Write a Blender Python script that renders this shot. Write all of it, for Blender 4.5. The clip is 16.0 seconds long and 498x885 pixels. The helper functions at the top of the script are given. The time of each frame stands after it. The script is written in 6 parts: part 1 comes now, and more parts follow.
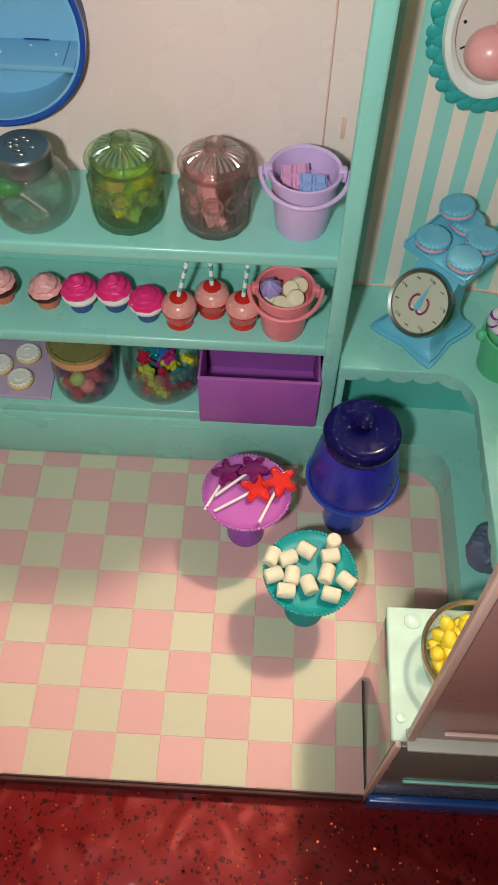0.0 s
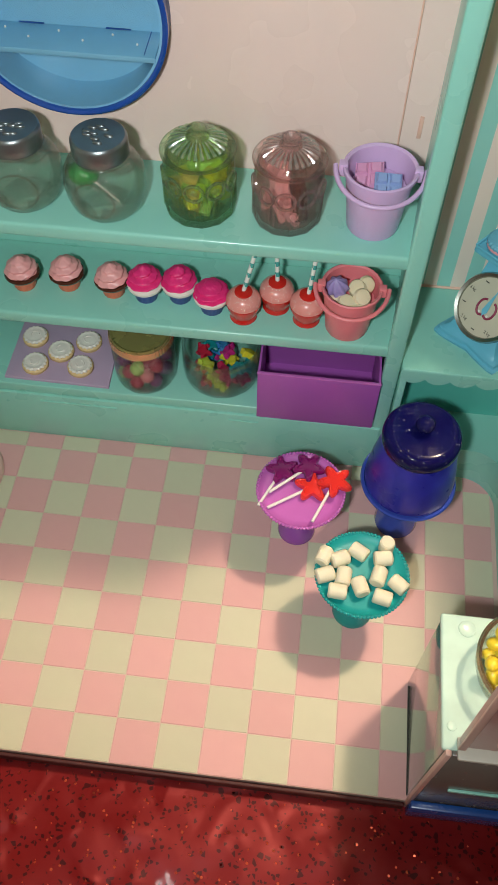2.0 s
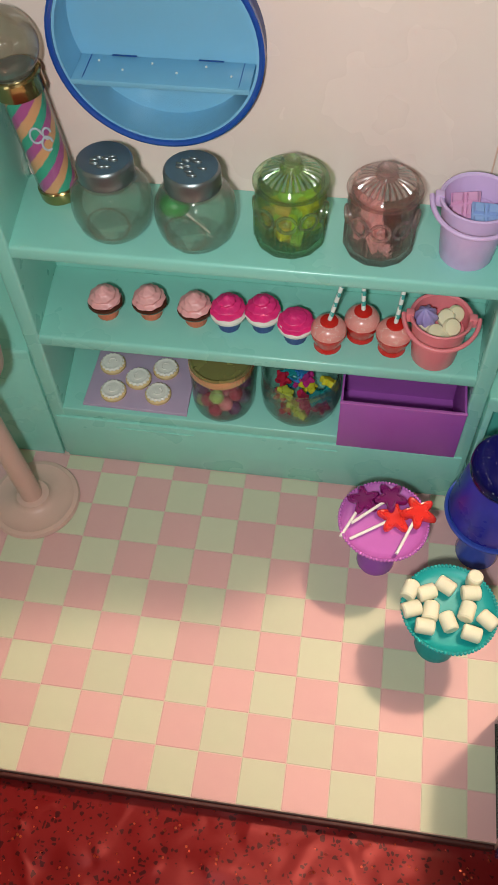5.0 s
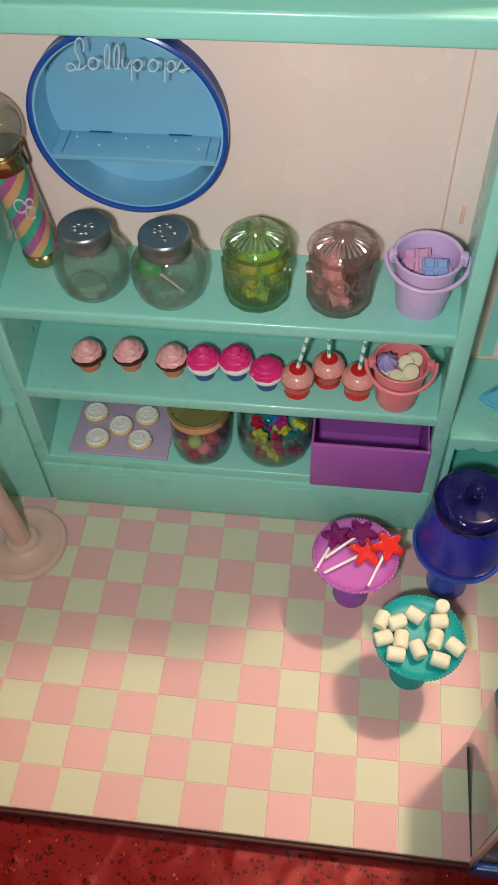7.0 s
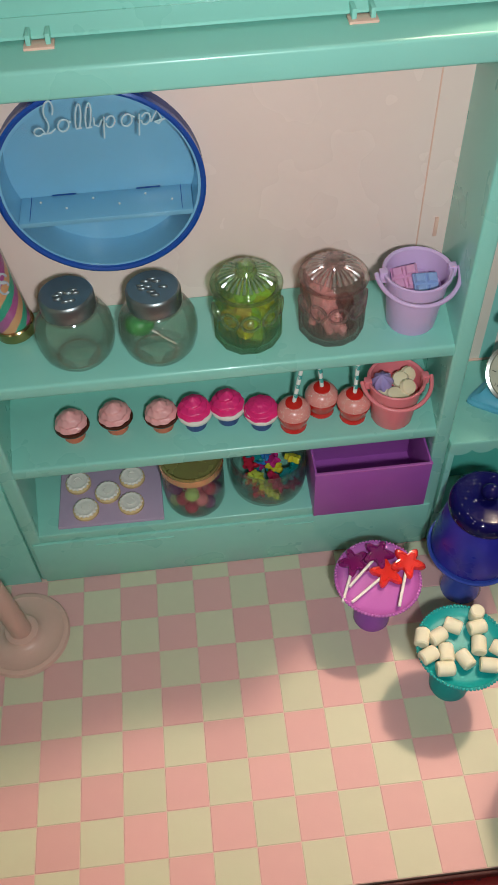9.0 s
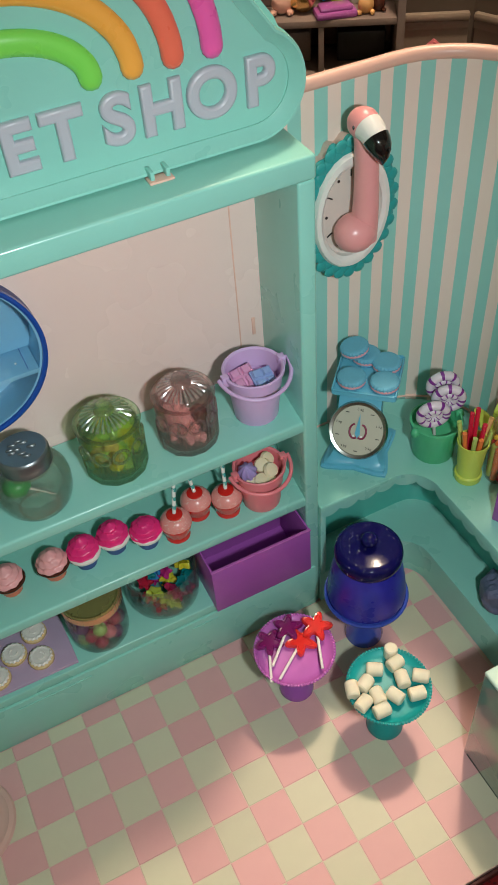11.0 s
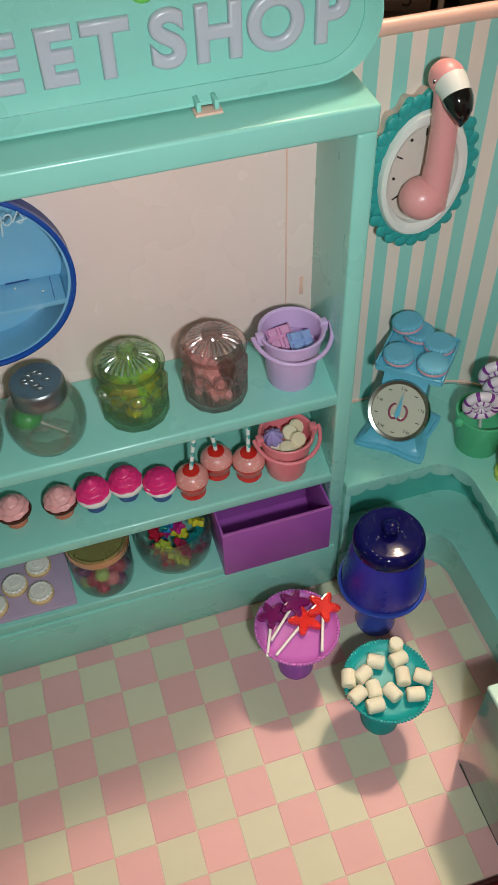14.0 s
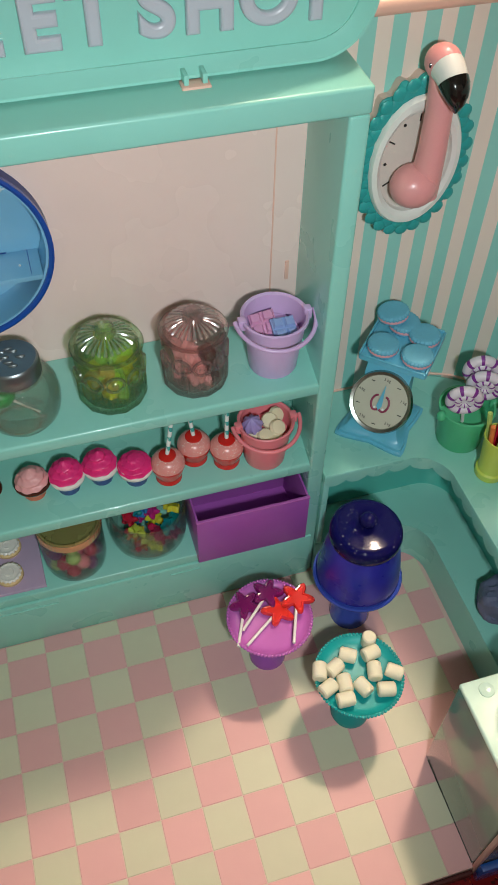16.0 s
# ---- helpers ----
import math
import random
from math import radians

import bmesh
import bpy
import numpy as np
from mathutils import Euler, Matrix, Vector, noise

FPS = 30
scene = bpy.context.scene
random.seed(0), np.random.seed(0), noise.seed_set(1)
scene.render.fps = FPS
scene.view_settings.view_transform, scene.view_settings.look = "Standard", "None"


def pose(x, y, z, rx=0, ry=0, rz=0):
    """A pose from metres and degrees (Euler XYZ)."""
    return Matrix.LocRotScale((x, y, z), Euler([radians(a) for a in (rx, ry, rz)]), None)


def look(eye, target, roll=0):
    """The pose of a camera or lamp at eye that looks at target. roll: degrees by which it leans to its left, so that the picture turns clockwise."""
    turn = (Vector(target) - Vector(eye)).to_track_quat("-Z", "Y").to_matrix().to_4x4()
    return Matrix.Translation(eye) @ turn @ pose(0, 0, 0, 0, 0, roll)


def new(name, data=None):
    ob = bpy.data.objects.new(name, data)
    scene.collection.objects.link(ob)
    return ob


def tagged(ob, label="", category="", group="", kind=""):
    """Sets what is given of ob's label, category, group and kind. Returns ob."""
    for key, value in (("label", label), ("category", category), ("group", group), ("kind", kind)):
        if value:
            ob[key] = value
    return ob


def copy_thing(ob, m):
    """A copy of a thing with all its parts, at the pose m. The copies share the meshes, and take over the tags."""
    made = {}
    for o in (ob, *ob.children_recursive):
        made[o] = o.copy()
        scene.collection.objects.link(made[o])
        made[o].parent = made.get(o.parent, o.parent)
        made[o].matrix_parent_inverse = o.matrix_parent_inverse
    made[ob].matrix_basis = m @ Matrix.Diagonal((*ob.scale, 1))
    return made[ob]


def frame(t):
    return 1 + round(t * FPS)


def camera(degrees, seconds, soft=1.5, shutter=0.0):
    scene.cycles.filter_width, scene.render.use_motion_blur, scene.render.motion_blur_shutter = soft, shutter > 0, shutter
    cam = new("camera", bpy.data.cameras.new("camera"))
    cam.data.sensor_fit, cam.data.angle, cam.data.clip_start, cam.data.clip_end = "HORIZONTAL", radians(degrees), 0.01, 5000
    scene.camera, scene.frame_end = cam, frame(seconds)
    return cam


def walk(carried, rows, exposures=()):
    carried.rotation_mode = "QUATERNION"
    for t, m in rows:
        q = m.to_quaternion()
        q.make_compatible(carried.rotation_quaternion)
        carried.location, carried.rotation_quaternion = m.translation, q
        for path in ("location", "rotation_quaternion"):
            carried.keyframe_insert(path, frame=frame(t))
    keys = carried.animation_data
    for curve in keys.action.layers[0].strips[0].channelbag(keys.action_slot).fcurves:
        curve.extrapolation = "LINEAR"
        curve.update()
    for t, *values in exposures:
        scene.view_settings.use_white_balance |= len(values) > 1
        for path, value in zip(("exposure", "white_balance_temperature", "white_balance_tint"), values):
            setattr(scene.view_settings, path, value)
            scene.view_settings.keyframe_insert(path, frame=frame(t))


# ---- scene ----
cam = camera(32.72, 16.0, soft=1.6)
PATH = [
    (0, (-0.0024, -0.0107, 0.5935), (-0.0295, 1.0957, -1.0724), 1.91),
    (0.5, (-0.0087, -0.0096, 0.5892), (-0.0535, 1.0841, -1.0847), 1.48),
    (1, (-0.0065, -0.0109, 0.5888), (-0.0673, 1.0804, -1.0862), 1.42),
    (1.5, (-0.0256, -0.0137, 0.5895), (-0.1175, 1.0744, -1.0861), 0.96),
    (2, (-0.0165, -0.011, 0.5921), (-0.1296, 1.081, -1.0796), 0.97),
    (2.5, (-0.0427, -0.0133, 0.6029), (-0.216, 1.0938, -1.0537), -0.64),
    (3, (-0.0654, -0.0106, 0.5941), (-0.2746, 1.0978, -1.0574), -1.59),
    (3.5, (-0.0582, -0.0118, 0.5936), (-0.2851, 1.0864, -1.0625), -2.30),
    (4, (-0.0448, -0.009, 0.5863), (-0.2637, 1.0805, -1.0765), -2.41),
    (6.3, (-0.059, 0.0028, 0.6088), (-0.2492, 1.1403, -1.0252), -2.27),
    (6.5, (-0.0565, -0.0011, 0.611), (-0.2481, 1.1414, -1.0193), -2.20),
    (7, (-0.0369, -0.0186, 0.6235), (-0.2231, 1.1646, -0.9782), -2.79),
    (7.5, (-0.0268, -0.0186, 0.6191), (-0.2047, 1.2032, -0.9544), -2.00),
    (8, (-0.0449, -0.011, 0.6213), (-0.2, 1.2302, -0.9393), -2.21),
    (8.2, (-0.0572, -0.0091, 0.6175), (-0.1818, 1.2316, -0.9461), -2.45),
    (10.3, (-0.1951, -0.001, 0.6505), (0.2605, 1.2129, -0.8723), -2.35),
    (10.5, (-0.1917, -0.0031, 0.6658), (0.2961, 1.2305, -0.8309), -2.75),
    (11, (-0.1618, -0.0083, 0.6578), (0.3734, 1.2677, -0.7863), -5.36),
    (11.5, (-0.1413, -0.0192, 0.6564), (0.4303, 1.2912, -0.7422), -5.60),
    (12, (-0.1286, -0.0145, 0.6539), (0.4258, 1.2925, -0.7549), -3.42),
    (12.5, (-0.1229, -0.0126, 0.6445), (0.3553, 1.2801, -0.8048), -2.01),
    (13, (-0.1224, -0.0042, 0.6395), (0.2704, 1.2761, -0.846), -2.46),
    (13.5, (-0.128, 0.0063, 0.6407), (0.2269, 1.2856, -0.8551), -2.83),
    (14, (-0.1258, 0.0046, 0.6378), (0.2302, 1.2685, -0.8708), -2.15),
    (14.5, (-0.1194, 0.0007, 0.6374), (0.2501, 1.2499, -0.8801), -1.21),
    (15, (-0.1234, 0.0011, 0.6374), (0.2667, 1.2377, -0.8853), -0.20),
    (15.5, (-0.1159, 0.0011, 0.6296), (0.288, 1.2157, -0.9072), 0.46),
    (16, (-0.1213, 0.0134, 0.6304), (0.2688, 1.2356, -0.9039), 1.40),
]
walk(cam, [(t, look(eye, target, roll)) for t, eye, target, roll in PATH], [(0, -0.27, 6450, 10), (4, -0.22, 6500, 10), (6.4, -0.20, 6450, 10), (7.2, -0.32, 6450, 10), (8.2, -0.41, 6400, 10), (10.3, -0.47, 6250, 10), (11.2, -0.44, 6300, 10), (12.5, -0.40, 6300, 10), (13.5, -0.45, 6250, 10), (16, -0.47, 6250, 10)])

# ---- world and lights ----
world = bpy.data.worlds.new("world")
scene.world = world
world.use_nodes = True
world.node_tree.nodes["Background"].inputs[0].default_value = (0.9, 0.85, 0.75, 1)
world.node_tree.nodes["Background"].inputs[1].default_value = 0.10


def lamp(name, at, power, radius, colour):
    data = bpy.data.lights.new(name, "POINT")
    data.energy, data.shadow_soft_size, data.color = power, radius, colour
    ob = new(name, data)
    ob.location = at
    return ob


# the room's ceiling lamp, behind the shop, and an added fixed fill lamp near the camera that stands for the phone's
# torch, brightest in the middle of its beam
lamp("ceiling_bulb", (0.647, 0.827, 1.950), 121.0, 0.075, (1.0, 0.77, 0.56))
# fill lamp: place, beam and power tuned to brighten the shelves
torch = bpy.data.lights.new("torch_fill", "SPOT")
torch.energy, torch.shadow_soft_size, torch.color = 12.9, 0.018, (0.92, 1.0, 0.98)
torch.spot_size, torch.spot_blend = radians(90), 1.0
new("torch_fill", torch).matrix_world = look((-0.085, -0.090, 0.645), (-0.040, 0.400, 0.185))
scene.view_settings.exposure = 0.0

# ---- materials ----


def mat(name, colour, rough=0.3, metal=0.0, var=0.06, scale=60.0, bump=0.03, fine=900.0, spec=0.5, coat=0.0, sss=0.0, per_object=0.0):
    m = bpy.data.materials.new(name)
    m.use_nodes = True
    n, l = m.node_tree.nodes, m.node_tree.links
    b = n["Principled BSDF"]
    b.inputs["Metallic"].default_value = metal
    b.inputs["Specular IOR Level"].default_value = spec
    b.inputs["Coat Weight"].default_value = coat
    b.inputs["Coat Roughness"].default_value = 0.06
    if sss:
        b.inputs["Subsurface Weight"].default_value = sss
        b.inputs["Subsurface Radius"].default_value = (0.004, 0.003, 0.002)
        b.inputs["Subsurface Scale"].default_value = 1.0
    tc = n.new("ShaderNodeTexCoord")
    big = n.new("ShaderNodeTexNoise")
    big.inputs["Scale"].default_value = scale
    big.inputs["Detail"].default_value = 3
    l.new(tc.outputs["Object"], big.inputs["Vector"])
    small = n.new("ShaderNodeTexNoise")
    small.inputs["Scale"].default_value = fine
    small.inputs["Detail"].default_value = 2
    l.new(tc.outputs["Object"], small.inputs["Vector"])
    mix = n.new("ShaderNodeMix")
    mix.data_type = "RGBA"
    mix.inputs["A"].default_value = (*[c * (1 - var) for c in colour], 1)
    mix.inputs["B"].default_value = (*[min(1, c * (1 + var)) for c in colour], 1)
    l.new(big.outputs["Fac"], mix.inputs["Factor"])
    col = mix.outputs["Result"]
    if per_object:
        info = n.new("ShaderNodeObjectInfo")
        ran = n.new("ShaderNodeMapRange")
        ran.inputs["To Min"].default_value, ran.inputs["To Max"].default_value = 1 - per_object, 1 + per_object
        l.new(info.outputs["Random"], ran.inputs["Value"])
        hsv = n.new("ShaderNodeHueSaturation")
        l.new(ran.outputs["Result"], hsv.inputs["Value"])
        l.new(col, hsv.inputs["Color"])
        col = hsv.outputs["Color"]
    l.new(col, b.inputs["Base Color"])
    rr = n.new("ShaderNodeMapRange")
    rr.inputs["To Min"].default_value, rr.inputs["To Max"].default_value = max(0.02, rough * 0.8), min(1, rough * 1.25)
    l.new(big.outputs["Fac"], rr.inputs["Value"])
    l.new(rr.outputs["Result"], b.inputs["Roughness"])
    if bump:
        bn = n.new("ShaderNodeBump")
        bn.inputs["Strength"].default_value = bump
        bn.inputs["Distance"].default_value = 0.001
        l.new(small.outputs["Fac"], bn.inputs["Height"])
        l.new(bn.outputs["Normal"], b.inputs["Normal"])
    return m


def glass(name, tint, gloss=0.045, body=0.0, rough=0.03, bend=0.0, ior=1.3):
    """Clear plastic or glass: what lies behind shows through its tint, partly bent, with a gloss that grows towards the edge and a little haze."""
    m = bpy.data.materials.new(name)
    m.use_nodes = True
    n, l = m.node_tree.nodes, m.node_tree.links
    n.remove(n["Principled BSDF"])
    out = n["Material Output"]
    tc = n.new("ShaderNodeTexCoord")
    no = n.new("ShaderNodeTexNoise")
    no.inputs["Scale"].default_value = 90
    l.new(tc.outputs["Object"], no.inputs["Vector"])
    bn = n.new("ShaderNodeBump")
    bn.inputs["Strength"].default_value = 0.12
    bn.inputs["Distance"].default_value = 0.002
    l.new(no.outputs["Fac"], bn.inputs["Height"])
    tr = n.new("ShaderNodeBsdfTransparent")
    tr.inputs[0].default_value = (*tint, 1)
    clear = tr.outputs[0]
    if bend:
        re = n.new("ShaderNodeBsdfRefraction")
        re.inputs["Color"].default_value = (*tint, 1)
        re.inputs["Roughness"].default_value = 0.0
        re.inputs["IOR"].default_value = ior
        both = n.new("ShaderNodeMixShader")
        both.inputs[0].default_value = bend
        l.new(clear, both.inputs[1])
        l.new(re.outputs[0], both.inputs[2])
        clear = both.outputs[0]
    di = n.new("ShaderNodeBsdfDiffuse")
    di.inputs[0].default_value = (*tint, 1)
    haze = n.new("ShaderNodeMixShader")
    haze.inputs[0].default_value = body
    l.new(clear, haze.inputs[1])
    l.new(di.outputs[0], haze.inputs[2])
    gl = n.new("ShaderNodeBsdfGlossy")
    gl.inputs["Roughness"].default_value = rough
    l.new(bn.outputs["Normal"], gl.inputs["Normal"])
    fr = n.new("ShaderNodeLayerWeight")
    fr.inputs["Blend"].default_value = 0.5
    edge = n.new("ShaderNodeMath")
    edge.operation = "POWER"
    edge.inputs[1].default_value = 4.0
    l.new(fr.outputs["Facing"], edge.inputs[0])
    more = n.new("ShaderNodeMath")
    more.operation = "MULTIPLY_ADD"
    more.use_clamp = True
    more.inputs[1].default_value, more.inputs[2].default_value = 0.85, gloss
    l.new(edge.outputs[0], more.inputs[0])
    mx = n.new("ShaderNodeMixShader")
    l.new(more.outputs[0], mx.inputs[0])
    l.new(haze.outputs[0], mx.inputs[1])
    l.new(gl.outputs[0], mx.inputs[2])
    l.new(mx.outputs[0], out.inputs["Surface"])
    return m


def glitter(name, colour, flake, amount=0.16, scale=900.0, rough=0.25, coat=0.5, size=0.3):
    """Plastic with small bright metal flakes."""
    m = mat(name, colour, rough, coat=coat, bump=0.0)
    n, l = m.node_tree.nodes, m.node_tree.links
    b = n["Principled BSDF"]
    tc = n.new("ShaderNodeTexCoord")
    vo = n.new("ShaderNodeTexVoronoi")
    vo.inputs["Scale"].default_value = scale
    l.new(tc.outputs["Object"], vo.inputs["Vector"])
    sep = n.new("ShaderNodeSeparateColor")
    l.new(vo.outputs["Color"], sep.inputs[0])
    pick = n.new("ShaderNodeMath")
    pick.operation = "LESS_THAN"
    pick.inputs[1].default_value = amount
    l.new(sep.outputs[0], pick.inputs[0])
    near = n.new("ShaderNodeMath")
    near.operation = "LESS_THAN"
    near.inputs[1].default_value = size
    l.new(vo.outputs["Distance"], near.inputs[0])
    both = n.new("ShaderNodeMath")
    both.operation = "MULTIPLY"
    l.new(pick.outputs[0], both.inputs[0])
    l.new(near.outputs[0], both.inputs[1])
    old = b.inputs["Base Color"].links[0].from_socket
    mix = n.new("ShaderNodeMix")
    mix.data_type = "RGBA"
    l.new(both.outputs[0], mix.inputs["Factor"])
    l.new(old, mix.inputs["A"])
    mix.inputs["B"].default_value = (*flake, 1)
    l.new(mix.outputs["Result"], b.inputs["Base Color"])
    l.new(both.outputs[0], b.inputs["Metallic"])
    # each flake lies at its own angle
    bn = n.new("ShaderNodeNormalMap")
    bn.inputs["Strength"].default_value = 0.0
    nv = n.new("ShaderNodeVectorMath")
    nv.operation = "MULTIPLY_ADD"
    l.new(vo.outputs["Color"], nv.inputs[0])
    nv.inputs[1].default_value = (0.9, 0.9, 0.9)
    nv.inputs[2].default_value = (-0.45, -0.45, -0.45)
    sc = n.new("ShaderNodeVectorMath")
    sc.operation = "SCALE"
    l.new(nv.outputs[0], sc.inputs[0])
    l.new(both.outputs[0], sc.inputs["Scale"])
    geo = n.new("ShaderNodeNewGeometry")
    ad = n.new("ShaderNodeVectorMath")
    ad.operation = "ADD"
    l.new(geo.outputs["Normal"], ad.inputs[0])
    l.new(sc.outputs[0], ad.inputs[1])
    nm = n.new("ShaderNodeVectorMath")
    nm.operation = "NORMALIZE"
    l.new(ad.outputs[0], nm.inputs[0])
    l.new(nm.outputs[0], b.inputs["Normal"])
    return m


MINT = mat("mint_plastic", (0.275, 0.63, 0.54), 0.28, var=0.05, scale=25, coat=0.15, spec=0.5)
# same mint plastic, with the recess's shade put into its colour
MINT_SHADED = mat("mint_recess_shade", (0.10, 0.50, 0.42), 0.3, var=0.05, scale=25, coat=0.1)
PINK_WALL = mat("pale_pink_card", (0.86, 0.655, 0.595), 0.26, var=0.04, scale=14, bump=0.008)
# the glossy card is faintly rippled from top to bottom
ripple = PINK_WALL.node_tree.nodes.new("ShaderNodeMapping")
ripple.inputs["Scale"].default_value = (0.06, 1, 0.004)
fine_noise = [q for q in PINK_WALL.node_tree.nodes if q.type == "TEX_NOISE"][1]
PINK_WALL.node_tree.links.new(fine_noise.inputs["Vector"].links[0].from_socket, ripple.inputs["Vector"])
PINK_WALL.node_tree.links.new(ripple.outputs["Vector"], fine_noise.inputs["Vector"])
gloss = PINK_WALL.node_tree.nodes["Principled BSDF"]
along = PINK_WALL.node_tree.nodes.new("ShaderNodeTangent")
along.direction_type, along.axis = "RADIAL", "Z"
PINK_WALL.node_tree.links.new(along.outputs[0], gloss.inputs["Tangent"])
gloss.inputs["Anisotropic"].default_value, gloss.inputs["Anisotropic Rotation"].default_value = 0.92, 0.25
CREAM_STRIPE = mat("cream_stripe_card", (0.84, 0.71, 0.62), 0.4, var=0.03, scale=20)
MINT_STRIPE = mat("mint_stripe_card", (0.30, 0.65, 0.58), 0.4, var=0.05, scale=20)
PEACH = mat("peach_trim_plastic", (0.82, 0.50, 0.40), 0.35, var=0.04)
TILE_PINK = mat("pink_floor_tile", (0.68, 0.385, 0.38), 0.42, var=0.05, scale=40, per_object=0.04, spec=0.22)
TILE_CREAM = mat("cream_floor_tile", (0.585, 0.575, 0.42), 0.42, var=0.05, scale=40, per_object=0.04, spec=0.22)
GROUT = mat("tile_groove", (0.66, 0.47, 0.41), 0.4)
BLUE_RIM = mat("cobalt_blue_plastic", (0.012, 0.07, 0.36), 0.25, coat=0.3)
SKY = mat("sky_blue_plastic", (0.23, 0.50, 0.70), 0.24, var=0.05)
WHITE = mat("white_plastic", (0.78, 0.78, 0.74), 0.3)
TEAL = mat("teal_plastic", (0.01, 0.30, 0.30), 0.38, var=0.08, spec=0.35)
TEAL_CLOCK = mat("teal_clock_frame", (0.03, 0.34, 0.33), 0.35, var=0.1)
ORCHID = mat("orchid_plastic", (0.49, 0.13, 0.47), 0.25, var=0.06, coat=0.3)
ORCHID_D = mat("violet_foot_plastic", (0.30, 0.07, 0.42), 0.22, coat=0.4)
BAG_LID = mat("violet_ribbed_card", (0.28, 0.06, 0.36), 0.4)
PURPLE = mat("purple_card", (0.36, 0.09, 0.41), 0.38, var=0.08, scale=35, bump=0.06)
BLUE_FOOT = mat("cobalt_foot", (0.045, 0.085, 0.45), 0.22, coat=0.4)
BLUE_GLASS = mat("cobalt_glass", (0.026, 0.026, 0.34), 0.28, var=0.4, scale=55, spec=0.35, bump=0.0)
BLUE_GLITTER = glitter("cobalt_glitter_lid", (0.004, 0.004, 0.060), (0.95, 0.95, 1.0), 0.22, 600, 0.09, 0.0, 0.20)
BLUE_GLITTER.node_tree.nodes["Principled BSDF"].inputs["Specular IOR Level"].default_value = 0.14
BLUE_GLITTER.node_tree.links.remove(BLUE_GLITTER.node_tree.nodes["Principled BSDF"].inputs["Metallic"].links[0])
CLEAR = glass("clear_plastic", (0.955, 0.972, 0.945), body=0.025, gloss=0.02)
CLEAR_BOWL = glass("clear_bowl_plastic", (0.945, 0.97, 0.955), body=0.015, gloss=0.03, bend=0.22, ior=1.35)
JAR_CLEAR = glass("clear_jar_plastic", (0.955, 0.962, 0.935), body=0.015, gloss=0.03, bend=0.22, ior=1.35)
JAR_EDGE = glass("clear_jar_edge", (0.95, 0.96, 0.93), body=0.03, gloss=0.09, rough=0.06)
GREEN_GLASS = glass("green_glass", (0.85, 0.945, 0.77), body=0.015, gloss=0.04, rough=0.04, bend=0.25, ior=1.4)
PINK_GLASS = glass("rose_glass", (0.99, 0.862, 0.84), body=0.022, gloss=0.04, rough=0.04, bend=0.25, ior=1.4)
GREEN_RELIEF = glass("green_glass_relief", (0.82, 0.95, 0.70), gloss=0.10, body=0.06, rough=0.07, bend=0.5, ior=1.45)
PINK_RELIEF = glass("rose_glass_relief", (0.98, 0.85, 0.84), gloss=0.10, body=0.06, rough=0.07, bend=0.5, ior=1.45)
# jar glass with pale haze added, which imitates highlights on the lid ribs
GREEN_RAY = glass("green_ray_highlight", (0.80, 0.95, 0.70), gloss=0.30, body=0.16, rough=0.16)
PINK_RAY = glass("rose_ray_highlight", (0.98, 0.84, 0.80), gloss=0.30, body=0.18, rough=0.16)
TIN = mat("brushed_tin", (0.235, 0.26, 0.27), 0.32, metal=0.8, var=0.08, scale=120)
GOLD = mat("gold_metal", (0.86, 0.60, 0.24), 0.22, metal=0.95, var=0.05)
OLD_GOLD = mat("antique_gold_metal", (0.46, 0.31, 0.13), 0.16, metal=0.95, var=0.12, scale=140)
COPPER = mat("copper_gold_band", (0.90, 0.52, 0.30), 0.24, metal=0.9)
CHROME = mat("chrome", (0.30, 0.31, 0.28), 0.24, metal=1.0, var=0.03)
LILAC = mat("lilac_plastic", (0.63, 0.43, 0.70), 0.34, var=0.04)
CORAL = mat("coral_pink_plastic", (0.80, 0.22, 0.25), 0.34, var=0.05)
CHOC_PINK = mat("pink_chocolate", (0.68, 0.32, 0.52), 0.4, sss=0.1)
CHOC_BLUE = mat("blue_chocolate", (0.28, 0.38, 0.66), 0.4, sss=0.1)
CREAM = mat("cream_candy", (0.80, 0.68, 0.46), 0.5, sss=0.2)
LAVENDER = mat("lavender_candy", (0.36, 0.28, 0.58), 0.45, sss=0.1)
ICING_PINK = mat("dusty_pink_icing", (0.80, 0.37, 0.37), 0.34, var=0.08, scale=200)
ICING_HOT = mat("hot_pink_icing", (0.80, 0.03, 0.20), 0.34, var=0.14, scale=260, coat=0.08, bump=0.1)
CHOC = mat("chocolate_brown", (0.07, 0.02, 0.012), 0.2, coat=0.3)
CUP_ORANGE = mat("orange_cake_case", (0.84, 0.19, 0.10), 0.4)
CUP_BLUE = mat("blue_cake_case", (0.05, 0.08, 0.30), 0.4)
ICING_WHITE = mat("white_icing", (0.80, 0.76, 0.70), 0.35, var=0.06, scale=300, bump=0.1)
POP_RED = mat("red_jelly_plastic", (0.62, 0.02, 0.015), 0.18, coat=0.4, sss=0.1)
POP_PINK = glitter("pink_glitter_cake", (0.76, 0.29, 0.26), (1.0, 0.90, 0.80), 0.36, 1150, 0.3, 0.3, 0.32)
POP_PINK.node_tree.links.remove(POP_PINK.node_tree.nodes["Principled BSDF"].inputs["Metallic"].links[0])
STRAW = mat("white_paper_straw", (0.80, 0.80, 0.76), 0.5)
STRAW_STRIPE = mat("teal_straw_stripe", (0.05, 0.36, 0.33), 0.5)
COOKIE = mat("butter_biscuit", (0.70, 0.52, 0.26), 0.6, var=0.15, scale=250, bump=0.3)
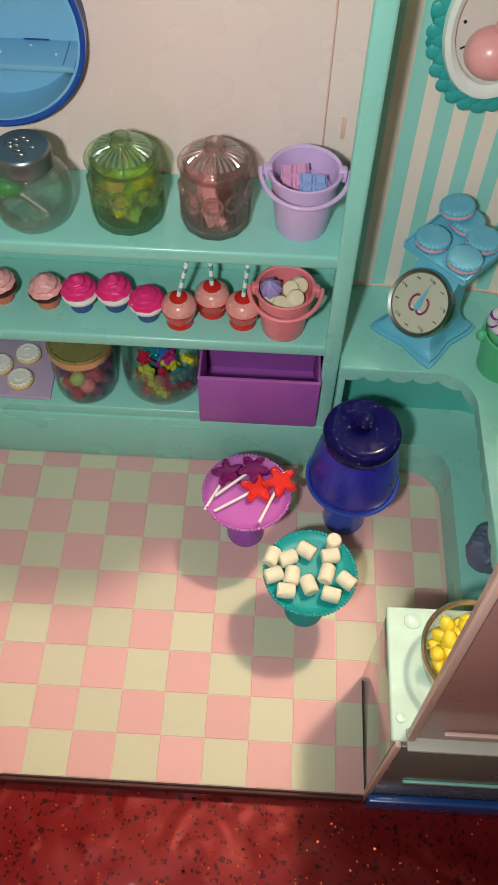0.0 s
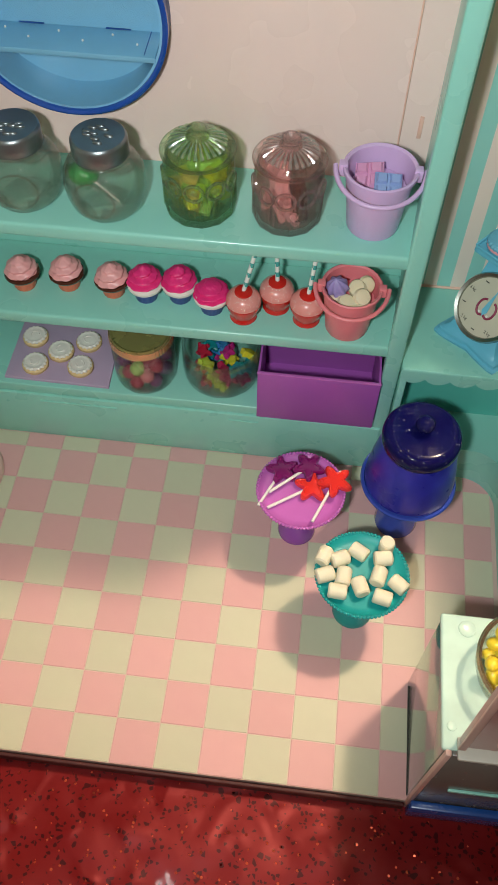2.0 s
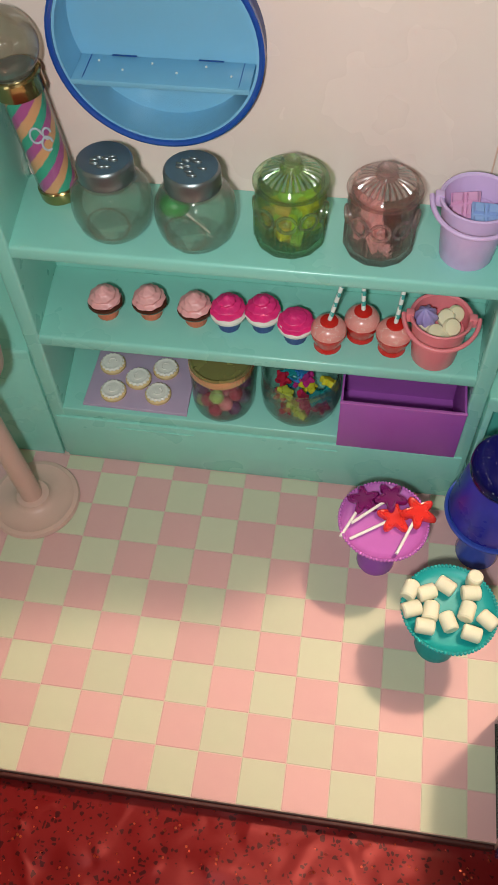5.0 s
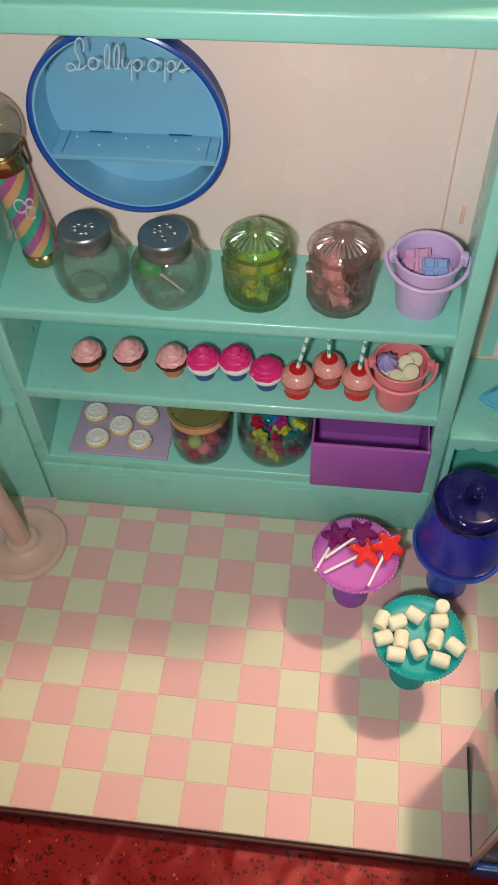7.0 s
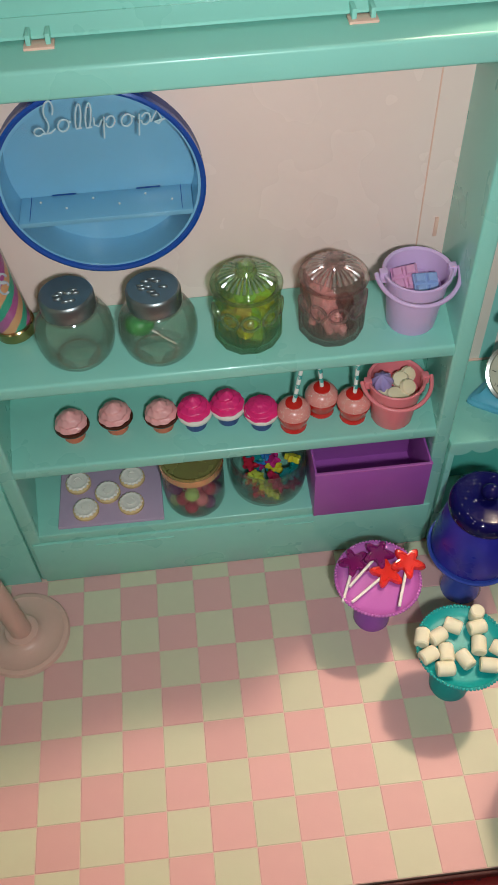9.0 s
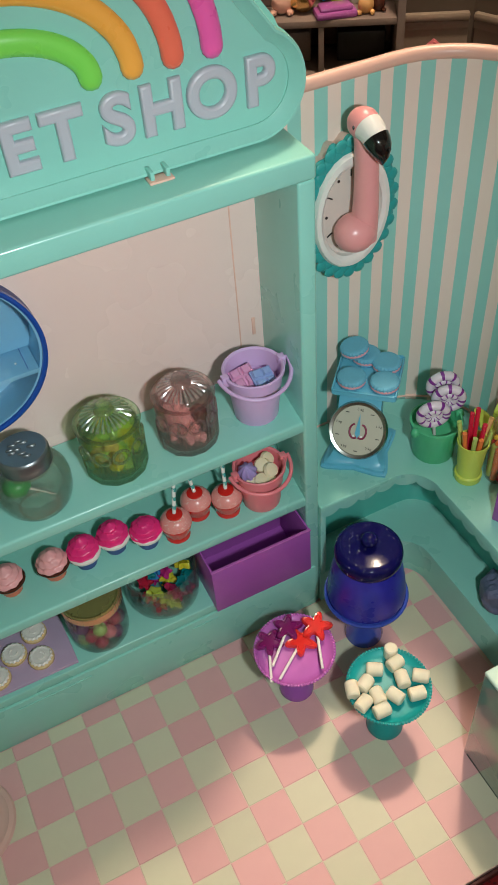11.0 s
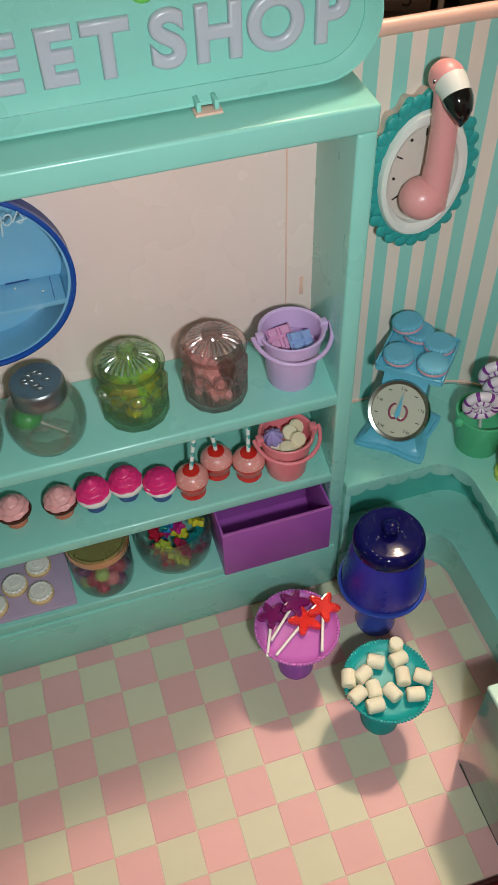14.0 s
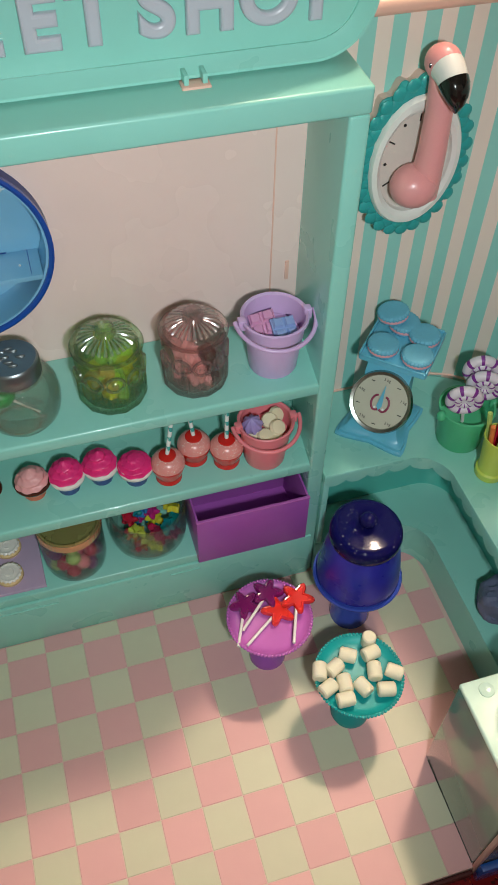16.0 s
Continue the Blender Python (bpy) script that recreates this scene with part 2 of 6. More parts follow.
LILAC_TRAY = mat("lilac_foam_tray", (0.45, 0.34, 0.48), 0.55, var=0.05)
MARSH = mat("marshmallow", (0.76, 0.71, 0.54), 0.7, var=0.04, scale=150, bump=0.12, sss=0.2)
STICK = mat("white_lolly_stick", (0.82, 0.78, 0.74), 0.5)
LOLLY_RED = mat("red_sugar_glass", (0.80, 0.035, 0.025), 0.08, coat=0.9, sss=0.4)
LOLLY_PLUM = mat("plum_sugar_glass", (0.20, 0.008, 0.12), 0.08, coat=0.9)
SCALE_BLUE = mat("pale_blue_scale_plastic", (0.13, 0.46, 0.62), 0.3, var=0.06)
DIAL = mat("ivory_dial", (0.50, 0.49, 0.38), 0.5)
INK = mat("black_ink", (0.02, 0.018, 0.016), 0.4)
CRIMSON = mat("crimson_print", (0.26, 0.02, 0.07), 0.5)
MAC_BLUE = mat("blue_macaron", (0.13, 0.41, 0.56), 0.6, var=0.1, scale=300, bump=0.2)
MAC_PINK = mat("pink_macaron_cream", (0.78, 0.36, 0.40), 0.5)
FLAMINGO = mat("flamingo_pink", (0.80, 0.34, 0.34), 0.3, var=0.05)
BLACK = mat("glossy_black", (0.006, 0.006, 0.006), 0.12, coat=0.4)
CLOCK_FACE = mat("clock_face_card", (0.66, 0.60, 0.54), 0.5)
LETTER = mat("lavender_grey_letter", (0.50, 0.52, 0.58), 0.3, var=0.03)
ARC_GREEN = mat("rainbow_green", (0.22, 0.72, 0.10), 0.28, coat=0.2)
ARC_ORANGE = mat("rainbow_orange", (0.92, 0.42, 0.07), 0.28, coat=0.2)
ARC_RED = mat("rainbow_coral", (0.88, 0.17, 0.10), 0.28, coat=0.2)
ARC_PINK = mat("rainbow_pink", (0.86, 0.12, 0.42), 0.28, coat=0.2)
POT_GREEN = mat("green_tub_plastic", (0.09, 0.50, 0.24), 0.34)
CUP_YELLOW = mat("lime_yellow_plastic", (0.55, 0.66, 0.10), 0.34)
SWIRL_WHITE = mat("swirl_white", (0.74, 0.68, 0.74), 0.35)
SWIRL_PURPLE = mat("swirl_purple", (0.22, 0.03, 0.28), 0.35)
SUGAR = mat("sugar_stick", (0.74, 0.74, 0.70), 0.4)
LIC_RED = mat("red_liquorice", (0.66, 0.015, 0.05), 0.35)
LIC_ORANGE = mat("orange_liquorice", (0.84, 0.22, 0.05), 0.4)
LIC_LIME = mat("lime_liquorice", (0.46, 0.62, 0.16), 0.4)
LIC_PEACH = mat("amber_liquorice", (0.74, 0.42, 0.16), 0.4)
GUM_YELLOW = mat("yellow_candy", (0.86, 0.64, 0.04), 0.3, sss=0.2)
GLOBE = glass("smoky_globe", (0.80, 0.78, 0.72), body=0.05, gloss=0.10)
GUM_GREEN = mat("green_candy", (0.04, 0.30, 0.07), 0.28, sss=0.2)
GUM_LIME = mat("lime_candy", (0.68, 0.80, 0.08), 0.3, sss=0.2)
GUM_PURPLE = mat("purple_candy", (0.16, 0.02, 0.14), 0.25)
GUM_RED = mat("raspberry_candy", (0.46, 0.02, 0.07), 0.25, sss=0.1)
GUM_BLUE = mat("blue_candy", (0.04, 0.20, 0.46), 0.25)
SUGAR_PINK = mat("pink_rock_sugar", (0.92, 0.60, 0.62), 0.3, var=0.2, scale=400, bump=0.4, sss=0.2)
CLAY = mat("slate_blue_clay", (0.13, 0.15, 0.24), 0.5, var=0.12, scale=120, bump=0.2)
MACHINE = mat("blush_pink_plastic", (0.66, 0.42, 0.36), 0.35, var=0.04)
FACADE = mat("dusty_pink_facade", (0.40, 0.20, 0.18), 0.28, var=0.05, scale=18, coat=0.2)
NAVY = mat("royal_blue_plinth", (0.01, 0.07, 0.30), 0.25, coat=0.3)
# dark tone of the counter's front: its shadow put into the colour
SHADE = mat("shaded_front_panel", (0.16, 0.15, 0.13), 0.25)
WOOD = mat("brown_wood", (0.16, 0.07, 0.035), 0.45, var=0.3, scale=9)
# wall and trim colours are darkened to put the room's dimness into them
ROOM_WALL = mat("dimmed_taupe_paint", (0.10, 0.075, 0.055), 0.8, var=0.05, scale=3)
ROOM_TRIM = mat("dimmed_cream_trim", (0.30, 0.24, 0.18), 0.6)
# brown lip, darkened so that its colour includes the shadow band there
LIP = mat("shaded_brown_lip", (0.07, 0.012, 0.011), 0.6)
BASKET = mat("beige_woven_fibre", (0.42, 0.28, 0.15), 0.7, var=0.2, scale=220, bump=0.4)
# white laminate in a dark tone that stands for the dim background
BOOKCASE = mat("dimmed_white_laminate", (0.27, 0.21, 0.18), 0.5)
CARPET = mat("brown_carpet", (0.10, 0.07, 0.05), 0.95, var=0.2, scale=60)
# made lighter than the seen walls so that it bounces fill light
BOUNCE_WALL = mat("bounce_wall_paint", (0.72, 0.68, 0.62), 0.8)
CEIL = mat("ceiling_paint", (0.5, 0.48, 0.44), 0.9)


def foil_material():
    """Red film cloth: shiny red with soft creases, dark angular confetti and a few glinting flakes."""
    m = glitter("red_foil_cloth", (0.195, 0.006, 0.007), (1.0, 0.20, 0.10), 0.050, 430, 0.42, 0.03, 0.40)
    n, l = m.node_tree.nodes, m.node_tree.links
    b = n["Principled BSDF"]
    b.inputs["Specular IOR Level"].default_value = 0.25
    flakes = b.inputs["Metallic"].links[0].from_socket
    film = n.new("ShaderNodeMath")
    film.operation = "MAXIMUM"
    film.inputs[1].default_value = 0.25
    l.new(flakes, film.inputs[0])
    l.new(film.outputs[0], b.inputs["Metallic"])
    tc = n.new("ShaderNodeTexCoord")
    def shards(scale, share, gap, shift):
        mp = n.new("ShaderNodeMapping")
        mp.inputs["Location"].default_value = (shift, shift * 0.7, 0)
        mp.inputs["Scale"].default_value = (1, 1, 0.001)
        l.new(tc.outputs["Object"], mp.inputs["Vector"])
        vo = n.new("ShaderNodeTexVoronoi")
        ed = n.new("ShaderNodeTexVoronoi")
        ed.feature = "DISTANCE_TO_EDGE"
        for v in (vo, ed):
            v.inputs["Scale"].default_value = scale
            l.new(mp.outputs["Vector"], v.inputs["Vector"])
        sep = n.new("ShaderNodeSeparateColor")
        l.new(vo.outputs["Color"], sep.inputs[0])
        a = n.new("ShaderNodeMath")
        a.operation = "LESS_THAN"
        a.inputs[1].default_value = share
        l.new(sep.outputs[1], a.inputs[0])
        c = n.new("ShaderNodeMath")
        c.operation = "GREATER_THAN"
        c.inputs[1].default_value = gap
        l.new(ed.outputs["Distance"], c.inputs[0])
        d = n.new("ShaderNodeMath")
        d.operation = "MULTIPLY"
        l.new(a.outputs[0], d.inputs[0])
        l.new(c.outputs[0], d.inputs[1])
        return d.outputs[0]
    any_ = n.new("ShaderNodeMath")
    any_.operation = "MAXIMUM"
    l.new(shards(270, 0.10, 0.12, 0.0), any_.inputs[0])
    l.new(shards(430, 0.12, 0.11, 3.3), any_.inputs[1])
    old = b.inputs["Base Color"].links[0].from_socket
    mix = n.new("ShaderNodeMix")
    mix.data_type = "RGBA"
    l.new(any_.outputs[0], mix.inputs["Factor"])
    l.new(old, mix.inputs["A"])
    mix.inputs["B"].default_value = (0.060, 0.003, 0.004, 1)
    l.new(mix.outputs["Result"], b.inputs["Base Color"])
    # creases
    cr = n.new("ShaderNodeTexNoise")
    cr.noise_type = "RIDGED_MULTIFRACTAL"
    cr.inputs["Scale"].default_value = 40
    cr.inputs["Distortion"].default_value = 0.6
    cr.inputs["Detail"].default_value = 4
    l.new(tc.outputs["Object"], cr.inputs["Vector"])
    bn = n.new("ShaderNodeBump")
    bn.inputs["Strength"].default_value = 0.9
    bn.inputs["Distance"].default_value = 0.0028
    l.new(cr.outputs["Fac"], bn.inputs["Height"])
    nm = b.inputs["Normal"].links[0].from_socket.node
    l.new(bn.outputs["Normal"], nm.inputs[0].links[0].from_node.inputs[0])
    return m


FOIL = foil_material()

# ---- building helpers ----


def mesh_ob(name, bm, material, smooth=True):
    me = bpy.data.meshes.new(name)
    bmesh.ops.recalc_face_normals(bm, faces=bm.faces)
    bm.to_mesh(me)
    bm.free()
    for m in (material if isinstance(material, (list, tuple)) else [material]):
        me.materials.append(m)
    if smooth:
        me.polygons.foreach_set("use_smooth", [True] * len(me.polygons))
        me.set_sharp_from_angle(angle=radians(38))
    return new(name, me)


def thing(name, at, label, category, group="", kind="", rz=0.0):
    ob = new(name)
    ob.matrix_basis = pose(*at, 0, 0, rz)
    return tagged(ob, label, category, group, kind)


def part(name, bm, material, parent, label="", smooth=True, m=None):
    """One mesh object under a thing or a part, in the parent's own space."""
    ob = mesh_ob(name, bm, material, smooth)
    ob.parent = parent
    if m is not None:
        ob.matrix_basis = m
    return tagged(ob, label)


def single(name, bm, material, label, category, group="", kind="", at=None, smooth=True):
    ob = mesh_ob(name, bm, material, smooth)
    if at is not None:
        ob.matrix_basis = at
    return tagged(ob, label, category, group, kind)


def place(bm, m, start=0):
    bmesh.ops.transform(bm, matrix=m, verts=list(bm.verts)[start:])
    return bm


def box(x0, x1, y0, y1, z0, z1, bevel=0.0, seg=2, bm=None):
    own = bmesh.new()
    bmesh.ops.create_cube(own, size=1)
    bmesh.ops.transform(own, matrix=Matrix.Translation(((x0 + x1) / 2, (y0 + y1) / 2, (z0 + z1) / 2)) @ Matrix.Diagonal((x1 - x0, y1 - y0, z1 - z0, 1)), verts=own.verts)
    if bevel:
        bmesh.ops.bevel(own, geom=own.edges[:], offset=bevel, segments=seg, profile=0.5, affect="EDGES")
    return join(bm, own)


def join(bm, own):
    if bm is None:
        return own
    me = bpy.data.meshes.new("scratch")
    own.to_mesh(me)
    own.free()
    bm.from_mesh(me)
    bpy.data.meshes.remove(me)
    return bm


def lathe(profile, seg=40, bm=None, wave=None):
    """Turns (r, z) pairs about the z axis; wave(angle, r, z) may change the radius."""
    own = bmesh.new()
    rings = []
    for r, z in profile:
        if r < 1e-6:
            rings.append([own.verts.new((0, 0, z))])
        else:
            ring = []
            for k in range(seg):
                a = 2 * math.pi * k / seg
                q = wave(a, r, z) if wave else r
                ring.append(own.verts.new((q * math.cos(a), q * math.sin(a), z)))
            rings.append(ring)
    for a, b in zip(rings, rings[1:]):
        for k in range(seg):
            j = (k + 1) % seg
            if len(a) == 1 and len(b) > 1:
                own.faces.new((a[0], b[k], b[j]))
            elif len(b) == 1 and len(a) > 1:
                own.faces.new((a[k], a[j], b[0]))
            elif len(a) > 1:
                own.faces.new((a[k], a[j], b[j], b[k]))
    return join(bm, own)


def tube(points, r, seg=10, bm=None, taper=None):
    """A round bar along points, capped."""
    own = bmesh.new()
    pts = [Vector(p) for p in points]
    rings = []
    up = Vector((0.13, 0.31, 0.94))
    for i, p in enumerate(pts):
        d = (pts[min(i + 1, len(pts) - 1)] - pts[max(i - 1, 0)]).normalized()
        s = d.cross(up).normalized()
        t = d.cross(s).normalized()
        q = r if taper is None else taper(i / (len(pts) - 1)) * r
        rings.append([own.verts.new(p + q * (math.cos(2 * math.pi * k / seg) * s + math.sin(2 * math.pi * k / seg) * t)) for k in range(seg)])
    for a, b in zip(rings, rings[1:]):
        for k in range(seg):
            own.faces.new((a[k], a[(k + 1) % seg], b[(k + 1) % seg], b[k]))
    own.faces.new(rings[0][::-1])
    own.faces.new(rings[-1])
    return join(bm, own)


def ball(r, at=(0, 0, 0), squash=(1, 1, 1), sub=2, bm=None):
    own = bmesh.new()
    bmesh.ops.create_icosphere(own, subdivisions=sub, radius=r)
    bmesh.ops.transform(own, matrix=Matrix.Translation(at) @ Matrix.Diagonal((*squash, 1)), verts=own.verts)
    return join(bm, own)


def slab(outline, z0, z1, bevel=0.0, bm=None, seg=2):
    """A flat plate of the given outline (x, y), from z0 to z1, its long edges rounded."""
    own = bmesh.new()
    lo = [own.verts.new((x, y, z0)) for x, y in outline]
    hi = [own.verts.new((x, y, z1)) for x, y in outline]
    n = len(outline)
    own.faces.new(lo[::-1])
    top = own.faces.new(hi)
    for k in range(n):
        own.faces.new((lo[k], lo[(k + 1) % n], hi[(k + 1) % n], hi[k]))
    if bevel:
        bmesh.ops.bevel(own, geom=[e for e in top.edges], offset=bevel, segments=seg, profile=0.5, affect="EDGES")
    return join(bm, own)


def arc(cx, cy, r, a0, a1, n):
    return [(cx + r * math.cos(radians(a0 + (a1 - a0) * k / n)), cy + r * math.sin(radians(a0 + (a1 - a0) * k / n))) for k in range(n + 1)]


UPRIGHT = pose(0, 0, 0, 90, 0, 0)


def text_mesh(body, size, depth, bevel=0.0, shear=0.0):
    """Letters of the built-in font as a bmesh that stands upright, facing -y."""
    cu = bpy.data.curves.new("letters", "FONT")
    cu.body, cu.size, cu.extrude, cu.bevel_depth, cu.shear = body, size, depth, bevel, shear
    cu.bevel_resolution = 2
    cu.align_x, cu.align_y = "CENTER", "BOTTOM_BASELINE"
    ob = bpy.data.objects.new("letters", cu)
    scene.collection.objects.link(ob)
    dg = bpy.context.evaluated_depsgraph_get()
    me = bpy.data.meshes.new_from_object(ob.evaluated_get(dg))
    bm = bmesh.new()
    bm.from_mesh(me)
    bpy.data.objects.remove(ob)
    bpy.data.curves.remove(cu)
    bpy.data.meshes.remove(me)
    return place(bm, UPRIGHT)


# ---- the room round the table ----
single("room_floor", box(-2.6, 2.6, -2.3, 3.5, -0.80, -0.76), CARPET, "brown carpet of the dim room", "floor", kind="structure")
# ceiling is out of view; it closes the room and returns lamp light
single("ceiling", box(-2.6, 2.6, -2.3, 3.5, 2.10, 2.16), CEIL, "plain pale ceiling of the room", "ceiling", kind="structure")
ROOM = pose(0.97, 1.367, 0, 0, 0, -30)        # the room's far corner: its back wall runs along -x of this
SIDE = pose(0.97, 1.367, 0, 0, 0, -69.5)      # the wall to the right runs along +x of this
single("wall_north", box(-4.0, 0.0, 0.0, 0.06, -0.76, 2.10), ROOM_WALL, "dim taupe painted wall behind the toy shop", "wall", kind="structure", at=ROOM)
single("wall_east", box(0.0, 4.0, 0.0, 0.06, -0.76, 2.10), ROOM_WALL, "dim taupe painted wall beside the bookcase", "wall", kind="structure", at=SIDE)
# two unseen walls added pale, as bounce for the shop's front
single("wall_south", box(-2.5, 2.5, -2.26, -2.2, -0.76, 2.10), BOUNCE_WALL, "unseen wall, made pale to bounce fill light", "wall", kind="structure")
single("wall_west", box(-2.5, -2.44, -2.2, 3.4, -0.76, 2.10), BOUNCE_WALL, "unseen wall, made pale to bounce fill light", "wall", kind="structure")


def chair_rail(x0, x1, at, label):
    bm = box(x0, x1, -0.016, -0.001, 0.008, 0.024, 0.005)
    box(x0, x1, -0.010, -0.001, -0.008, 0.007, 0.003, bm=bm)
    box(x0, x1, -0.004, -0.001, -0.760, -0.009, bm=bm)
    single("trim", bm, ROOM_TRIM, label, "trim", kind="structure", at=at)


chair_rail(-0.140, -0.008, ROOM, "cream moulded chair rail and panel on the taupe wall")
chair_rail(0.008, 0.42, SIDE, "cream moulded chair rail and panel on the side wall")

BOARD = 0.074                                 # top of the bookcase board that shows above the shop


def bookcase():
    b = thing("bookcase", (0, 0, 0), "white laminate bookcase, darkened in colour, crowded with toys behind the shop", "bookcase")
    b.matrix_basis = ROOM
    x0, x1, y0, y1 = -0.86, -0.146, -0.165, -0.012
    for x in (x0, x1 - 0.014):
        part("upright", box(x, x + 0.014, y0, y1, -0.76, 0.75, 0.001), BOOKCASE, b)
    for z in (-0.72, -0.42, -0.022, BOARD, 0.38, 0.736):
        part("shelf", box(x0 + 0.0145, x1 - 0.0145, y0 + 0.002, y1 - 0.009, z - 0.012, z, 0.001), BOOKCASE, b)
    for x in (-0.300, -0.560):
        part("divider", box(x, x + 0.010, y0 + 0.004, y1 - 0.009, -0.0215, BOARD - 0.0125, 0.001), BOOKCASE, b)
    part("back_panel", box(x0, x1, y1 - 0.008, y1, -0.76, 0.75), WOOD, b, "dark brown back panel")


bookcase()


def toy(kind_, u, v, label, material, s=1.0, z=BOARD, turn=0):
    rnd = random.Random(int((u + 2) * 1000))
    if kind_ == "vase":
        bm = lathe([(0, 0), (0.020, 0), (0.026, 0.03), (0.030, 0.05), (0.031, 0.052), (0.028, 0.052), (0.024, 0.03), (0.018, 0.002), (0, 0.002)], 24)
    elif kind_ == "box":
        bm = box(-0.05, 0.05, -0.03, 0.03, 0, 0.06, 0.004)
    elif kind_ == "tray":
        bm = box(-0.030, 0.030, -0.018, 0.018, 0, 0.010, 0.004)
        box(-0.024, 0.024, -0.014, 0.014, 0.008, 0.016, 0.004, bm=bm)
    elif kind_ == "mop":
        bm = ball(0.034, (0, 0, 0.034))
        for _ in range(150):
            a, e = rnd.uniform(0, 6.28), rnd.uniform(-0.1, 1.5)
            d = Vector((math.cos(a) * math.cos(e), math.sin(a) * math.cos(e), math.sin(e)))
            q = rnd.uniform(0.8, 1.15)
            tube([d * 0.02 + Vector((0, 0, 0.034)), d * 0.052 * q + Vector((0, 0, 0.040)), d * 0.075 * q + Vector((0, 0, 0.026))], 0.003, 4, bm, lambda f: 1 - 0.8 * f)
        for w in bm.verts:
            w.co.z = max(0.0, w.co.z)
    elif kind_ == "crumple":
        bm = ball(0.026, (0, 0, 0.027), (0.9, 0.9, 1.05), 3)
        for w in bm.verts:
            w.co *= 1 + 0.30 * noise.noise(w.co * 60)
            w.co.z = max(0, w.co.z)
    else:
        bm = ball(0.016, (0, 0, 0.015), (1, 0.9, 1), 2)
        ball(0.011, (0.002, 0, 0.036), sub=2, bm=bm)
        for x in (-0.012, 0.012):
            ball(0.006, (x, -0.010, 0.005), (1, 1.6, 0.8), 1, bm)
            ball(0.005, (x * 0.6, 0, 0.046), sub=1, bm=bm)
    place(bm, Matrix.Diagonal((s, s, s, 1)))
    names = {"vase": "basket", "box": "toy_box", "tray": "toy_tray", "mop": "pompom", "crumple": "wrapped_toy", "fig": "toy_animal"}
    return single(names[kind_], bm, material, label, "toy", group="toys on the bookcase", at=ROOM @ pose(u, v, z, 0, 0, turn))


toy("mop", -0.440, -0.085, "shaggy orange red toy on the bookcase", mat("rust_red_pile", (0.36, 0.07, 0.025), 0.7), 1.1)
toy("fig", -0.470, -0.130, "dark blue toy animal on the bookcase", BLUE_FOOT, 0.8)
toy("fig", -0.366, -0.120, "pale peach toy animal on the bookcase", PEACH, 1.25)
toy("crumple", -0.327, -0.115, "crumpled gold foil toy on the bookcase", GOLD, 1.15)
toy("tray", -0.270, -0.140, "magenta toy tray on the bookcase", ORCHID, 1.25, turn=12)
toy("fig", -0.262, -0.095, "olive toy animal on the bookcase", GUM_LIME, 1.0)
toy("fig", -0.268, -0.050, "bright blue toy animal on the bookcase", GUM_BLUE, 1.7)
toy("fig", -0.215, -0.135, "amber brown toy animal on the bookcase", LIC_PEACH, 0.95)
toy("fig", -0.192, -0.125, "dark amber toy animal on the bookcase", CHOC, 0.8)
toy("box", -0.195, -0.055, "pale card box on the bookcase", CLOCK_FACE, 1.0, turn=8)
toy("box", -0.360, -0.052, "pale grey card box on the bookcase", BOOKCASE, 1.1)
toy("vase", -0.510, -0.100, "beige woven basket on the bookcase", BASKET, 1.1)
toy("box", -0.220, -0.080, "black storage box on the lower bookcase shelf", INK, 0.9, z=-0.022)
toy("box", -0.480, -0.080, "black storage box on the lower bookcase shelf", INK, 0.9, z=-0.022)
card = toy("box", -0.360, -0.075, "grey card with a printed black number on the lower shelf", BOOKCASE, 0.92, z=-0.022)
part("number", place(text_mesh("3", 0.046, 0.0003), Matrix.Translation((0.004, -0.0282, 0.012))), INK, card)
bm = tube([(-0.03, 0, 0.0), (-0.03, 0, 0.05), (0.0, 0, 0.075), (0.03, 0, 0.05), (0.03, 0, 0.0)], 0.006, 8)
box(-0.036, 0.036, -0.03, 0.03, 0, 0.018, 0.006, bm=bm)
single("toy_chair", place(bm, Matrix.Translation((0, 0, 0.690)) @ Matrix.Diagonal((1, 1, 1, 1))), CORAL, "small pink toy chair beside the bookcase", "toy", at=ROOM @ pose(-0.085, -0.10, -0.76))
single("storage_crate", box(-0.055, 0.055, -0.05, 0.05, 0, 0.688, 0.008), WOOD, "tall brown crate under the pink toy chair", "crate", at=ROOM @ pose(-0.085, -0.10, -0.76))

# ---- the table and its red foil cloth ----
t = thing("table", (0, 0, -0.76), "brown wooden table that carries the toy shop", "table")
part("tabletop", box(-0.85, 0.70, -0.62, 0.62, 0.700, 0.742, 0.004), WOOD, t)
for x in (-0.78, 0.63):
    for y in (-0.55, 0.55):
        part("leg", box(x - 0.03, x + 0.03, y - 0.03, y + 0.03, 0.0, 0.699, 0.004), WOOD, t)


